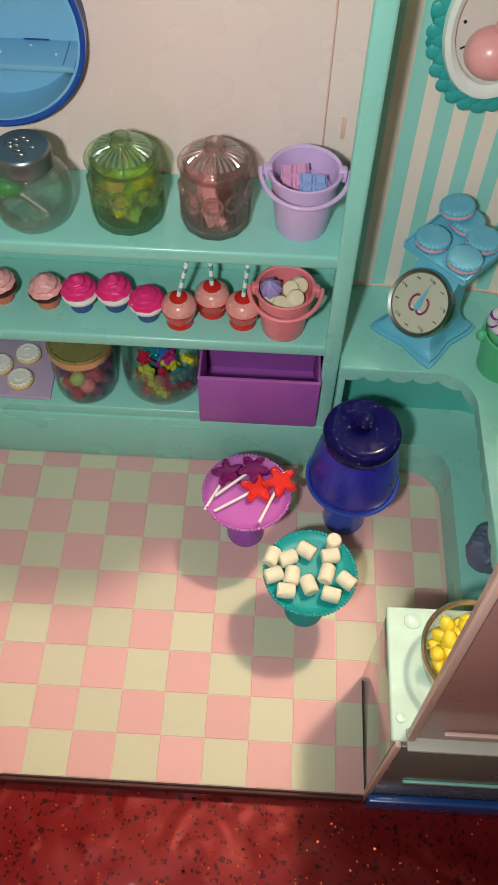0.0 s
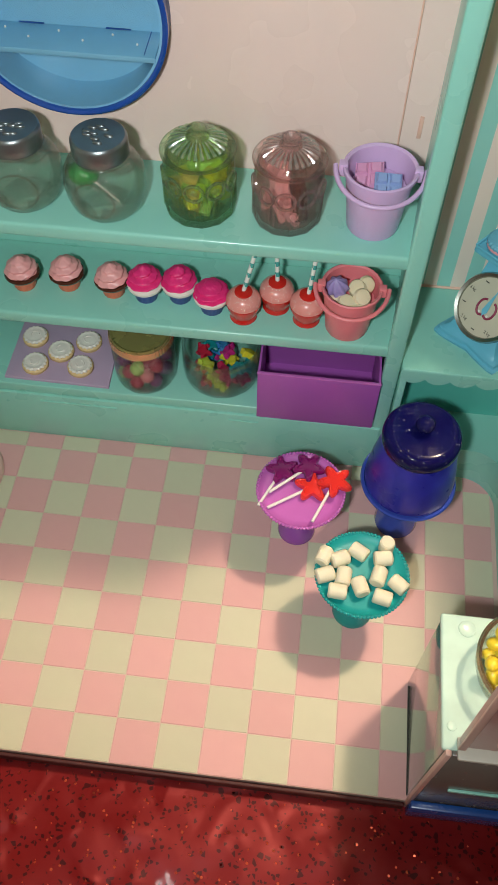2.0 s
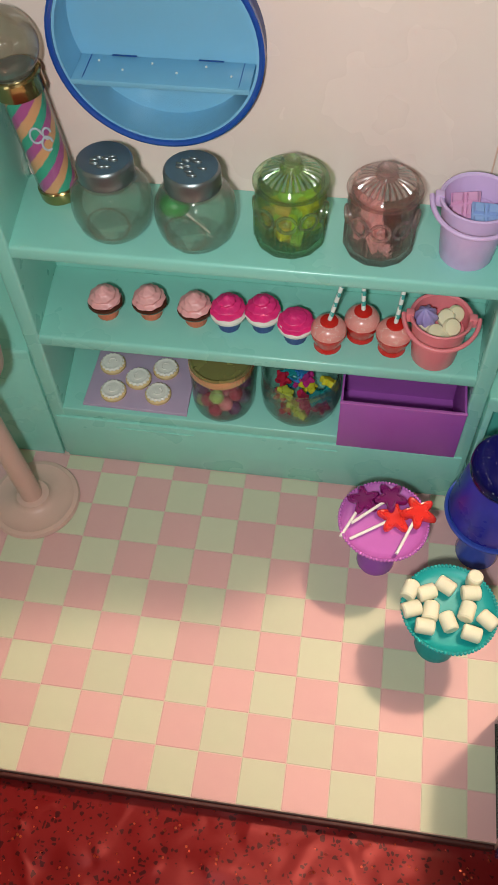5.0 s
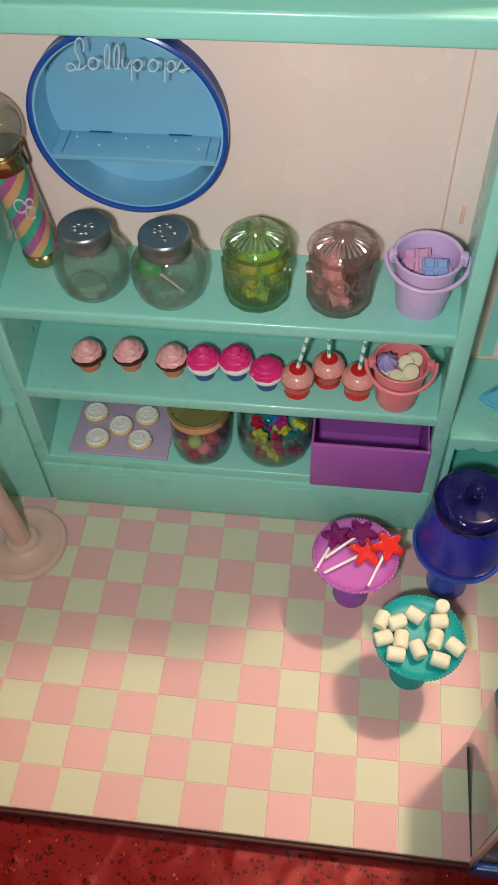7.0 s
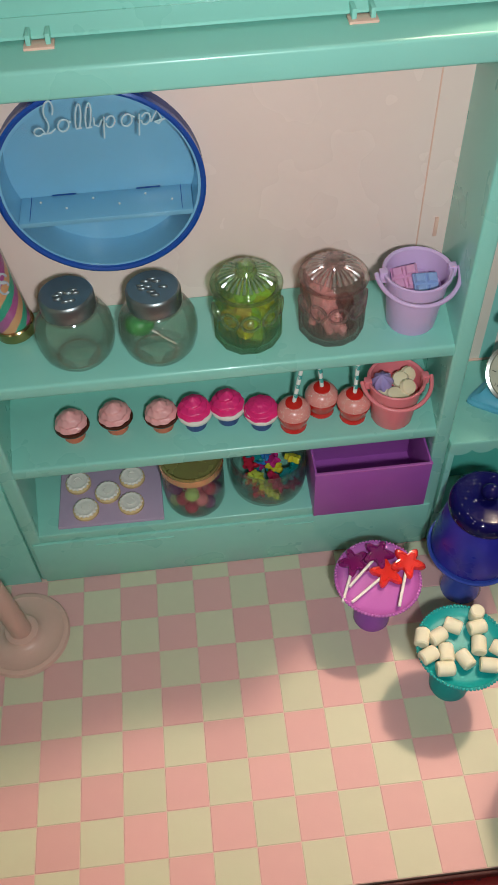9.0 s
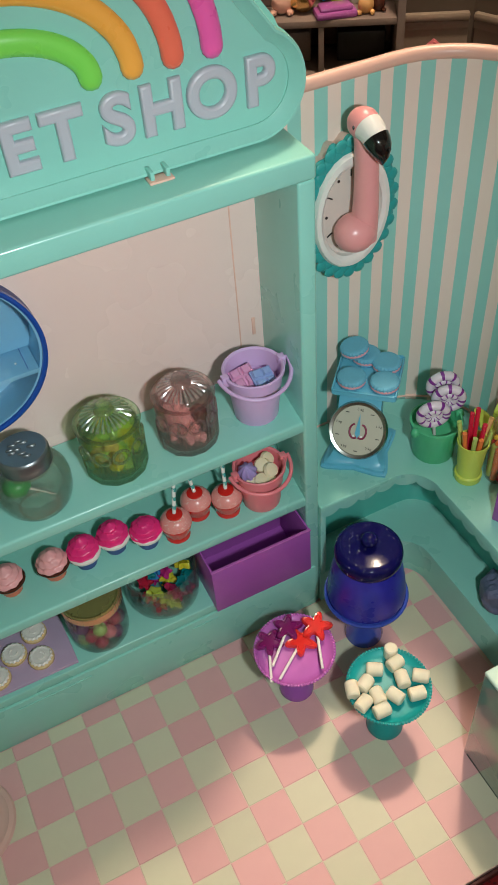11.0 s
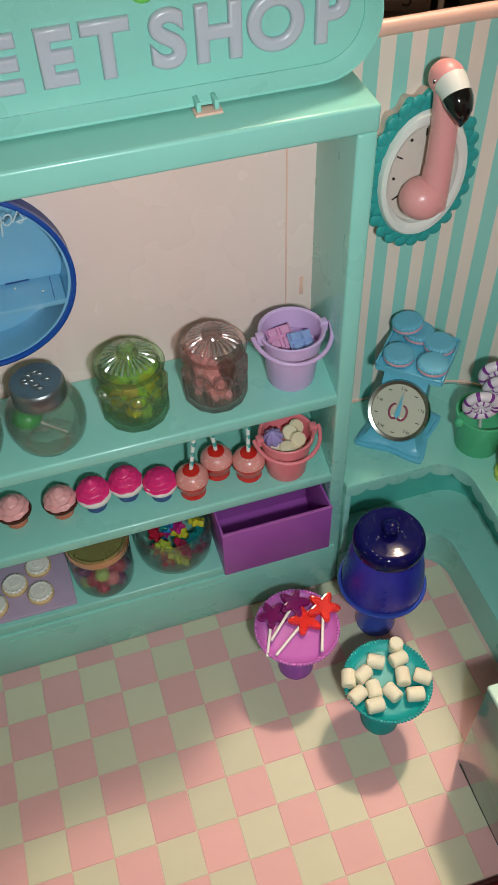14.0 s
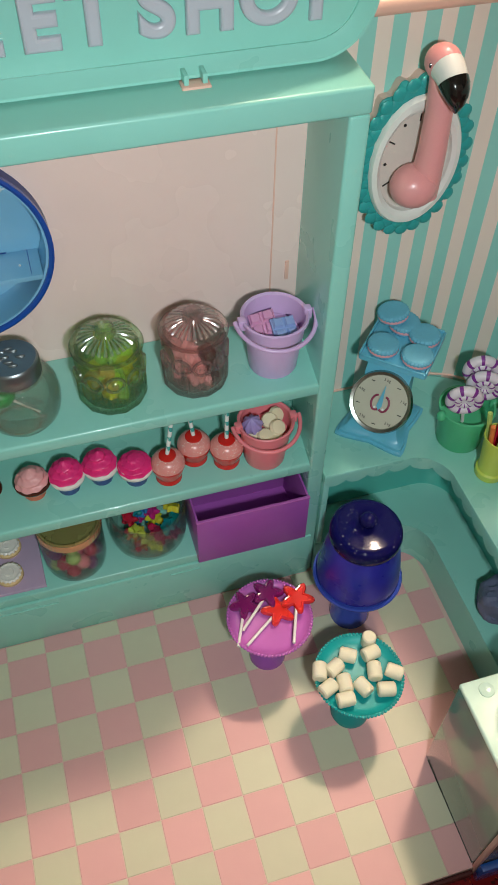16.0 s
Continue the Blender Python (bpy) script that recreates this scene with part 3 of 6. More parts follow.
def cloth():
    bm = bmesh.new()
    nx, ny = 230, 200
    x0, x1, y0, y1 = -0.62, 0.30, -0.42, 0.40
    g = []
    for j in range(ny + 1):
        row = []
        for i in range(nx + 1):
            x, y = x0 + (x1 - x0) * i / nx, y0 + (y1 - y0) * j / ny
            free = min(1, max(0, (0.10 - y) / 0.03))
            p = Vector((x * 8, y * 11, 0.3))
            fold = abs(noise.noise(p)) ** 0.7 * 0.006 + abs(noise.noise(p * 2.3 + Vector((x * 9, 0, 4)))) * 0.0026 + noise.noise(p * 6) * 0.0008
            row.append(bm.verts.new((x, y, -0.0155 + free * (0.0020 + max(-0.0005, fold)))))
        g.append(row)
    for j in range(ny):
        for i in range(nx):
            bm.faces.new((g[j][i], g[j][i + 1], g[j + 1][i + 1], g[j + 1][i]))
    single("foil_cloth", bm, FOIL, "crinkled red metallic foil cloth with dark spots under the shop", "cloth")


cloth()

# ---- the shop's shell ----
T = 0.03
X_L, X_R = -0.39, 0.23          # floor plate
Y_F, Y_B = 0.110, 0.450
Y_S = 0.365                     # front of the shelf unit and of the back counters
SH1, SH2, SH3 = 0.231, 0.148, 0.065   # shelf tops
HDR0, HDR1 = 0.4180, 0.4330
IN_R, IN_L = 0.0458, -0.2711     # inner faces of its sides, at the back
CT = 0.132                      # counter tops
R_X, L_X = 0.0495, -0.2748        # outer sides of the shelf unit

DRUM, DRUM_R = (-0.1714, 0.4555, 0.3296), 0.0602
floor = tagged(mesh_ob("floor", box(X_L, X_R, Y_F, Y_B, -0.0135, -0.0005, 0.0), GROUT), "checkered pink and cream tiled plastic shop floor", "floor", kind="structure")
# real edge strip; its dark tone also stands for the shadow below
single("floor_lip", box(X_L, 0.078, Y_F - 0.0034, Y_F - 0.0004, -0.0135, -0.0034, 0.0012, 3), LIP, "thin brown plastic edge along the shop floor, darkened for shadow", "edge strip", kind="structure")


def shelf_unit():
    u = thing("shelf_unit", (0, 0, 0), "mint green plastic display shelf unit with a pale pink back", "shelf unit")
    def side(x_out, x_lip, x_in):
        bm = box(min(x_out, x_lip), max(x_out, x_lip), Y_S, 0.446, 0.0, HDR0, 0.0020, 3)
        for v in bm.verts:
            if v.co.y > 0.40 and abs(v.co.x - x_lip) < 0.003:
                v.co.x += x_in - x_lip
        return bm
    part("side_panel", side(L_X, L_X + 0.0115, IN_L), MINT, u)
    part("side_panel", side(R_X, R_X - 0.0115, IN_R), MINT, u)
    xa, xb = IN_L + 0.0004, IN_R - 0.0004
    for z in (SH1, SH2):
        part("shelf", box(xa, xb, Y_S + 0.0012, 0.4368, z - 0.0105, z, 0.0022, 3), MINT, u)
    part("shelf", box(xa, xb, Y_S + 0.0005, 0.4368, SH3 - 0.010, SH3, 0.0012, 3), MINT, u)
    base = part("base_panel", box(xa, xb, Y_S - 0.0015, Y_S + 0.004, 0.0, SH3 - 0.0098, 0.0008), MINT, u)
    part("embossed_line", box(-0.222, -0.160, Y_S - 0.0026, Y_S - 0.0013, 0.0470, 0.0490, 0.0006), MINT, base)
    part("embossed_line", box(-0.072, -0.048, Y_S - 0.0026, Y_S - 0.0013, 0.0470, 0.0490, 0.0006), MINT, base)
    part("lower_back", box(xa, xb, 0.4370, 0.4420, 0.0, SH1 - 0.0105), MINT, u)
    # pink back with a round hole for the display drum
    def holed(x0, x1, y0, y1):
        bm = bmesh.new()
        z0, z1, n = SH1 - 0.010, HDR0, 96
        ring = []
        for k in range(n):
            a = 2 * math.pi * k / n
            c, s = math.cos(a), math.sin(a)
            f = min(((x1 - DRUM[0]) if c > 0 else (DRUM[0] - x0)) / max(abs(c), 1e-6), ((z1 - DRUM[2]) if s > 0 else (DRUM[2] - z0)) / max(abs(s), 1e-6))
            q = DRUM_R - 0.001
            ring.append([bm.verts.new((DRUM[0] + d * c, y, DRUM[2] + d * s)) for y in (y0, y1) for d in (q, max(f, q))])
        for k in range(n):
            p, r = ring[k], ring[(k + 1) % n]
            bm.faces.new((p[0], p[1], r[1], r[0]))
            bm.faces.new((p[2], p[3], r[3], r[2]))
            bm.faces.new((p[0], r[0], r[2], p[2]))
        return bm
    part("back_panel", holed(xa, xb, 0.4385, 0.4430), PINK_WALL, u, "pale pink back panel", smooth=False)
    part("back_sheet", holed(xa + 0.001, 0.0255, 0.4370, 0.4384), PINK_WALL, u, "pale pink card sheet", smooth=False)
    part("sheet_edge", box(0.0255, 0.0265, 0.4366, 0.4384, SH1 + 0.0005, HDR0 - 0.0005, 0.0003), PEACH, u)
    part("slot_mark", box(0.0365, 0.0390, 0.4376, 0.4388, 0.262, 0.277, 0.0003), PEACH, u)
    hd = part("header", box(L_X, R_X, Y_S - 0.001, 0.446, HDR0, HDR1, 0.002, 3), MINT, u)
    return u


shelf_unit()


def shop_sign():
    s = thing("shop_sign", (-0.1020, 0.4005, HDR1), "mint shop sign with raised rainbow and lavender letters on the header", "sign")
    # outline in the sign's own x, z: two round ends and a rainbow arch
    def outline(o):
        R, cz, cx = 0.0310 - o, 0.0315, 0.1300
        a, b = 0.1290 - o, 0.1100 - o
        half = arc(cx, cz, R, -90, 64, 18) + [(a * math.cos(radians(q)), 0.0545 + b * math.sin(radians(q))) for q in range(17, 91, 4)]
        return half + [(-x, z) for x, z in half[::-1][1:]]
    bm = slab(outline(0.0), 0, 0.017, 0.003, seg=3)
    place(bm, UPRIGHT @ Matrix.Translation((0, 0, -0.013)))
    part("board", bm, MINT, s)
    rim = bmesh.new()
    o, i = outline(0.0005), outline(0.0062)
    n = len(o)
    def ring(pts, d):
        return [rim.verts.new((x, -0.003 - 1.6 * (d - 0.003), z)) for x, z in pts]
    rings = [ring(o, 0.003), ring(o, 0.0068), ring(outline(0.0012), 0.0080), ring(outline(0.0026), 0.0079), ring(outline(0.0050), 0.0060), ring(outline(0.0085), 0.0043), ring(outline(0.0085), 0.003)]
    for p, q in zip(rings, rings[1:] + rings[:1]):
        for k in range(n):
            j = (k + 1) % n
            rim.faces.new((p[k], p[j], q[j], q[k]))
    part("rim", rim, MINT, s)
    for ch, x, w in (("S", -0.0885, 1.2), ("W", -0.0545, 1.12), ("E", -0.0225, 1.15), ("E", 0.0025, 1.15), ("T", 0.0262, 1.15), ("S", 0.0545, 1.2), ("H", 0.0790, 1.12), ("O", 0.1070, 1.16), ("P", 0.1345, 1.1)):
        bm = text_mesh(ch, 0.0345, 0.0008, 0.0017)
        place(bm, Matrix.Translation((x, -0.0052, 0.0212 + (0.0003 if ch in "SO" else 0))) @ Matrix.Diagonal((w * 0.86, 1, 1.0, 1)))
        part("letter", bm, LETTER, s)
    for a, b, m in ((0.0450, 0.0250, ARC_GREEN), (0.0665, 0.0465, ARC_ORANGE), (0.0880, 0.0680, ARC_RED), (0.1095, 0.0895, ARC_PINK)):
        pts = [(a * math.cos(radians(q)), -0.0050, 0.0560 + b * math.sin(radians(q))) for q in range(0, 181, 5)]
        bm = tube(pts, 0.0060, 14)
        for p in (pts[0], pts[-1]):
            ball(0.0060, p, sub=2, bm=bm)
        part("rainbow_arc", place(bm, Matrix.Translation((0, -0.0025, 0)) @ Matrix.Diagonal((1, 0.6, 1, 1))), m, s)
    for x in (-0.0800, 0.0690):
        part("slot", box(x - 0.007, x + 0.007, -0.0185, -0.0105, -0.0003, 0.0012, 0.0003), PEACH, s)
        for e in (-1, 1):
            part("peg", box(x + e * 0.0045 - 0.0012, x + e * 0.0045 + 0.0012, -0.0165, -0.0080, 0.0011, 0.0060, 0.0005), MINT, s)


shop_sign()


# path of the striped walls: (x, y) along the counter's back
def wall_path(step=0.00485):
    pts = [(0.0542 + step * k, 0.4435) for k in range(int((0.148 - R_X) / step) + 1)]
    x_end = pts[-1][0]
    R = 0.2190 - x_end
    n = round(R * math.pi / 2 / step)
    pts += arc(x_end, 0.4435 - R, R, 90, 0, n)[1:]
    y = pts[-1][1]
    while y > 0.14:
        y -= step
        pts.append((0.2190, y))
    return pts


def striped_wall(name, path, label, window=None):
    w = thing(name, (0, 0, 0), label, "wall", kind="structure")
    bm = bmesh.new()
    top = 0.4310
    def normal(k):
        a, b = Vector(path[max(k - 1, 0)]), Vector(path[min(k + 1, len(path) - 1)])
        d = (b - a).normalized()
        return Vector((-d.y, d.x))
    rows = []
    for k, p in enumerate(path):
        n = normal(k) * 0.004
        f = Vector(p)
        zs = (CT - 0.004, window[1], window[2], top) if window else (CT - 0.004, 0.2, 0.3, top)
        rows.append(([bm.verts.new((f.x, f.y, z)) for z in zs], [bm.verts.new((f.x + n.x, f.y + n.y, z)) for z in zs]))
    def quad(a, b, c, d, mi):
        q = bm.faces.new((a, b, c, d))
        q.material_index = mi
    for k in range(len(rows) - 1):
        mi = (k // 2 + 1) % 2
        hole = window and window[0](path[k]) and window[0](path[k + 1])
        for j in range(3):
            if hole and j == 1:
                continue
            for side in (0, 1):
                a, b = rows[k][side], rows[k + 1][side]
                quad(a[j], b[j], b[j + 1], a[j + 1], mi)
        for j in (0, 3):
            quad(rows[k][0][j], rows[k + 1][0][j], rows[k + 1][1][j], rows[k][1][j], mi)
    part("striped_sheet", bm, [CREAM_STRIPE, MINT_STRIPE], w)
    # rounded rail on the top and thin line at the foot
    rail = tube([(p[0] + normal(k).x * 0.002, p[1] + normal(k).y * 0.002, top + 0.0004) for k, p in enumerate(path)][::2], 0.0046, 12)
    part("top_rail", rail, PEACH, w, "peach rounded top rail")
    foot = tube([(p[0] - normal(k).x * 0.0006, p[1] - normal(k).y * 0.0006, CT + 0.0008) for k, p in enumerate(path)][::2], 0.0010, 6)
    part("foot_line", foot, PEACH, w)
    return w


WIN0, WIN1 = 0.148, 0.376
right = striped_wall("wall_right", wall_path(), "curved shop wall with mint and cream stripes", (lambda p: p[0] > 0.2185 and p[1] < 0.366, WIN0, WIN1))
wf = thing("window_1", (0, 0, 0), "blush pink framed open shop window in the striped wall", "window", kind="structure")
part("window_frame", box(0.2165, 0.2240, 0.3612, 0.3665, CT + 0.0005, WIN1 + 0.004, 0.0012), MACHINE, wf)
part("window_frame", box(0.2165, 0.2240, 0.146, 0.3611, WIN1 - 0.004, WIN1 + 0.004, 0.0015), MACHINE, wf)
left_path = [(2 * -0.10825 - x, y) for x, y in wall_path()][::-1]
striped_wall("wall_left", left_path, "shop wall with mint and cream stripes on the far side")


def inner_path(off, y_end):
    """The counter's inner edge: along the back, round the corner, towards the front."""
    c = 0.027
    x, y = 0.1445 - off, 0.3632 - off
    return [(R_X + 0.0005, y)] + arc(x - c, y - c, c, 90, 0, 10) + [(x, y_end)]


def strip(path, depth_path, z0, z1, bevel=0.0, bm=None):
    return slab(path + depth_path[::-1], z0, z1, bevel, bm)


def counter_right():
    c = thing("corner_counter", (0, 0, 0), "mint plastic corner counter with scalloped edge and open recess", "counter")
    outer = [(R_X + 0.0005, 0.4420)] + [(p[0] - 0.0008, p[1] - 0.0008) for p in wall_path(0.01)[2:] if p[1] > 0.195] + [(0.2175, 0.194)]
    part("worktop", strip(inner_path(0.001, 0.194), outer, CT - 0.008, CT, 0.0018), MINT, c)
    ledge = 0.040
    part("plinth", strip(inner_path(0.0, 0.194), outer, 0.0, ledge, 0.0012), MINT, c)
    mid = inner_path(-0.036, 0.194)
    # back of the recess is painted darker to stand for shade
    part("recess_back", strip(mid, [(p[0] + 0.003, p[1] + 0.003) for p in mid], ledge, CT - 0.0082), MINT_SHADED, c)
    part("jamb", box(R_X + 0.0012, R_X + 0.0062, 0.3640, 0.4000, 0.0405, CT - 0.0083, 0.0010), MINT, c)
    # hanging scallops under the edge
    path = inner_path(0.0005, 0.20)
    dense = []
    for a, b in zip(path, path[1:]):
        d = math.dist(a, b)
        n = max(1, int(d / 0.0008))
        dense += [(a[0] + (b[0] - a[0]) * k / n, a[1] + (b[1] - a[1]) * k / n) for k in range(n)]
    bm = bmesh.new()
    s, rows, last = 0.0, [], dense[0]
    for p in dense:
        s += math.dist(p, last)
        last = p
        z = CT - 0.0085 - 0.0055 * abs(math.sin(math.pi * s / 0.0175)) ** 0.6
        q = (p[0] + 0.0012, p[1] + 0.0012)
        rows.append((bm.verts.new((*p, CT - 0.006)), bm.verts.new((*p, z)), bm.verts.new((*q, z)), bm.verts.new((*q, CT - 0.006))))
    for a, b in zip(rows, rows[1:]):
        for k in range(4):
            bm.faces.new((a[k], b[k], b[(k + 1) % 4], a[(k + 1) % 4]))
    part("scalloped_trim", bm, MINT, c)


counter_right()


def counter_left():
    c = thing("side_counter", (0, 0, 0), "plain mint plastic counter beside the shelf unit", "counter")
    x = -0.366
    path = [(L_X - 0.0005, Y_S - 0.001)] + [(x + 0.03 - (px - 0), py) for px, py in arc(0, Y_S - 0.031, 0.03, 90, 0, 10)] + [(x, 0.12)]
    outer = [(L_X - 0.0005, 0.4440), (-0.37, 0.4440), (-0.43, 0.40), (-0.43, 0.12)]
    part("body", strip(path, outer, 0.0, CT - 0.0082, 0.0008), MINT, c)
    part("worktop", strip([(p[0] + 0.0008, p[1] - 0.0008) for p in path], outer, CT - 0.008, CT, 0.0018), MINT, c)


counter_left()


def front_counter():
    """The serving block at the front with its pink facade."""
    f = thing("front_counter", (0, 0, 0), "glossy pale mint serving counter with a pink facade board", "counter")
    # block is coloured darker than the top to carry its side's shade
    part("body", box(0.0785, 0.235, 0.112, 0.190, -0.0130, 0.1245, 0.0015, 3), mat("shaded_mint_gloss", (0.17, 0.23, 0.19), 0.08, var=0.05, coat=0.8, spec=0.6, bump=0.0), f, "glossy mint block, darkened in colour for shade")
    top = part("top", box(0.0762, 0.2355, 0.1115, 0.1885, 0.1248, 0.1292, 0.0015, 3), mat("white_mint_top", (0.54, 0.73, 0.63), 0.16, var=0.22, scale=45, coat=0.4), f)
    tm = top.data.materials[0]
    part("dimple", lathe([(0.0052, -0.0003), (0.0048, 0.0007), (0.0034, 0.0003), (0, 0.0001)], 24), tm, top, m=pose(0.091, 0.180, 0.1292))
    part("dimple", lathe([(0.0028, -0.0003), (0.0026, 0.0007), (0.0015, 0.0003), (0, 0.0002)], 20), tm, top, m=pose(0.0815, 0.124, 0.1292))
    # thin ink strip painted in for the shadow line at the block's foot
    part("gap_shade", box(0.0783, 0.0785, 0.1125, 0.1860, -0.0004, 0.0002), INK, f)
    bm = slab([(0.0852, 0.1327), (0.27, 0.1327), (0.27, 0.46), (0.0755, 0.46)], -0.1175, -0.1125, 0.0010)
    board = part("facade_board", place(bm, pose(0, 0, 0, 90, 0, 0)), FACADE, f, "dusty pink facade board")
    part("edge_strip", place(slab([(0.0840, 0.1327), (0.0880, 0.1327), (0.0783, 0.46), (0.0743, 0.46)], -0.1123, -0.1108, 0.0005), pose(0, 0, 0, 90, 0, 0)), MACHINE, board)
    part("facade_moulding", box(0.1000, 0.27, 0.1100, 0.1124, 0.1480, 0.1500, 0.0008), MACHINE, board)
    part("ledge", box(0.0838, 0.27, 0.1060, 0.1180, 0.1295, 0.1325, 0.0010), mat("ivory_ledge", (0.50, 0.47, 0.40), 0.45), f, "ivory ledge strip")
    # front face below the ledge, painted dark for the shadow on it
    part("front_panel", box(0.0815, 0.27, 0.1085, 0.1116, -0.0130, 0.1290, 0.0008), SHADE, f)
    part("mint_line", box(0.0945, 0.27, 0.1068, 0.1086, 0.0520, 0.0550, 0.0005), MINT, f)
    part("corner_post", box(0.0782, 0.0815, 0.1082, 0.1118, -0.0130, 0.1290, 0.0008), MACHINE, f)
    part("plinth", box(0.0795, 0.27, 0.1030, 0.1084, -0.0130, 0.0120, 0.0012), NAVY, f, "royal blue plinth")


front_counter()
# ---- things on the floor ----


def beads(r, z, n, size):
    bm = bmesh.new()
    for k in range(n):
        a = 2 * math.pi * k / n
        ball(size, (r * math.cos(a), r * math.sin(a), z), sub=2, bm=bm)
    return bm


def cake_stand(at, plate_m, foot_m, label, r=0.0325, h=0.0485):
    s = thing("cake_stand", at, label, "cake stand", "cake stands on the shop floor")
    part("foot", lathe([(0, 0), (0.0138, 0), (0.0146, 0.0022), (0.0140, 0.007), (0.0112, 0.015), (0.0080, 0.024), (0.0074, 0.034), (0.0092, 0.044), (0.0125, h - 0.004), (0, h - 0.003)], 40), foot_m, s)
    k = r / 0.0325
    part("plate", lathe([(0, h - 0.0038), (0.012, h - 0.0038), (0.026 * k, h - 0.002), (0.0318 * k, h + 0.0006), (0.0322 * k, h + 0.0022), (0.0308 * k, h + 0.0022), (0.0285 * k, h - 0.0002), (0.024 * k, h - 0.0012), (0, h - 0.0014)], 64), plate_m, s)
    part("beaded_rim", beads(0.0318 * k, h + 0.0020, 76, 0.00125), plate_m, s)
    return s


cake_stand((0.0361, 0.2372, 0), TEAL, TEAL, "teal plastic cake stand with beaded rim holding marshmallows", 0.0319, 0.0630)
cake_stand((-0.0104, 0.2996, 0), ORCHID, ORCHID_D, "orchid purple cake stand with beaded rim holding star lollies", 0.0322, 0.0598)
PL_T, PL_P = 0.0630 - 0.0012, 0.0598 - 0.0012


def marshmallow():
    bm = lathe([(0, -0.0062), (0.0042, -0.0062), (0.0052, -0.0052), (0.00535, 0), (0.0052, 0.0052), (0.0042, 0.0062), (0, 0.0062)], 20)
    for v in bm.verts:
        v.co *= 1 + 0.05 * noise.noise(v.co * 160)
    return bm


m0 = None
# place on the plate, heading of the long axis; the first stands upright
for dx, dy, hd, up in ((0.0155, 0.0215, 0, 1), (0.0135, 0.0120, 8, 0), (-0.0030, 0.0150, -32, 0), (-0.0155, 0.0085, 25, 0), (-0.0265, 0.0090, 70, 0), (-0.0250, -0.0045, 22, 0),
                       (-0.0125, -0.0045, 82, 0), (0.0110, -0.0015, 75, 0), (0.0245, -0.0060, -40, 0), (-0.0010, -0.0105, -68, 0), (-0.0160, -0.0155, -4, 0), (0.0140, -0.0165, -14, 0)):
    lift = 0.0064 if up else 0.0055
    at = pose(0.0361 + dx, 0.2372 + dy, PL_T + lift, 0, 0 if up else 90, 0) if up else Matrix.Translation((0.0361 + dx, 0.2372 + dy, PL_T + lift)) @ pose(0, 0, 0, 0, 0, hd) @ pose(0, 0, 0, 0, 90, 0)
    if m0 is None:
        m0 = single("marshmallow", marshmallow(), MARSH, "small cream white marshmallow on the teal stand", "marshmallow", "marshmallows on the stand", at=at)
    else:
        copy_thing(m0, at)


def star(r0, r1, h):
    """Rounded five-pointed sweet: soft tips, rounded rim and a sunken face."""
    bm = bmesh.new()
    n = 70
    loops = []
    for z, k in ((-h, 0.86), (-h * 0.6, 0.97), (0, 1.0), (h * 0.6, 0.97), (h, 0.86), (h * 0.95, 0.70), (h * 0.62, 0.62)):
        loop = []
        for q in range(n):
            a = math.pi / 2 + q * 2 * math.pi / n
            r = k * (r1 + (r0 - r1) * ((1 + math.cos(5 * (a - math.pi / 2))) / 2) ** 1.1)
            loop.append(bm.verts.new((r * math.cos(a), r * math.sin(a), z)))
        loops.append(loop)
    for a, b in zip(loops, loops[1:]):
        for q in range(n):
            bm.faces.new((a[q], a[(q + 1) % n], b[(q + 1) % n], b[q]))
    bm.faces.new(list(reversed(loops[0])))
    bm.faces.new(loops[-1])
    for f in bm.faces:
        f.smooth = len(f.verts) == 4
    return bm


def star_lolly(sx, sy, ex, ey, z, material, colour, turn):
    """Star at (sx, sy), stick end at (ex, ey), relative to the purple plate."""
    cx, cy = -0.0104, 0.2996
    l = thing("star_lollipop", (cx + sx, cy + sy, z), f"{colour} star shaped lollipop with white stick", "lollipop", "star lollipops on the stand")
    k = 1.08 if colour == "clear red" else 1.0
    bm = star(0.0126 * k, 0.0066 * k, 0.0027)
    part("candy", bm, material, l, m=pose(0, 0, 0.0, 0, 0, turn))
    d = Vector((ex - sx, ey - sy, 0))
    n = d.normalized()
    part("stick", tube([n * 0.002, n * 0.008, d], 0.00115, 10), STICK, l)


star_lolly(-0.0150, 0.0150, -0.0292, -0.0165, PL_P + 0.0030, LOLLY_PLUM, "dark plum", 15)
star_lolly(0.0040, 0.0185, -0.0225, -0.0060, PL_P + 0.0052, LOLLY_PLUM, "dark plum", 40)
star_lolly(0.0080, 0.0035, -0.0225, -0.0175, PL_P + 0.0030, LOLLY_RED, "clear red", 5)
star_lolly(0.0240, 0.0080, 0.0100, -0.0265, PL_P + 0.0062, LOLLY_RED, "clear red", 30)


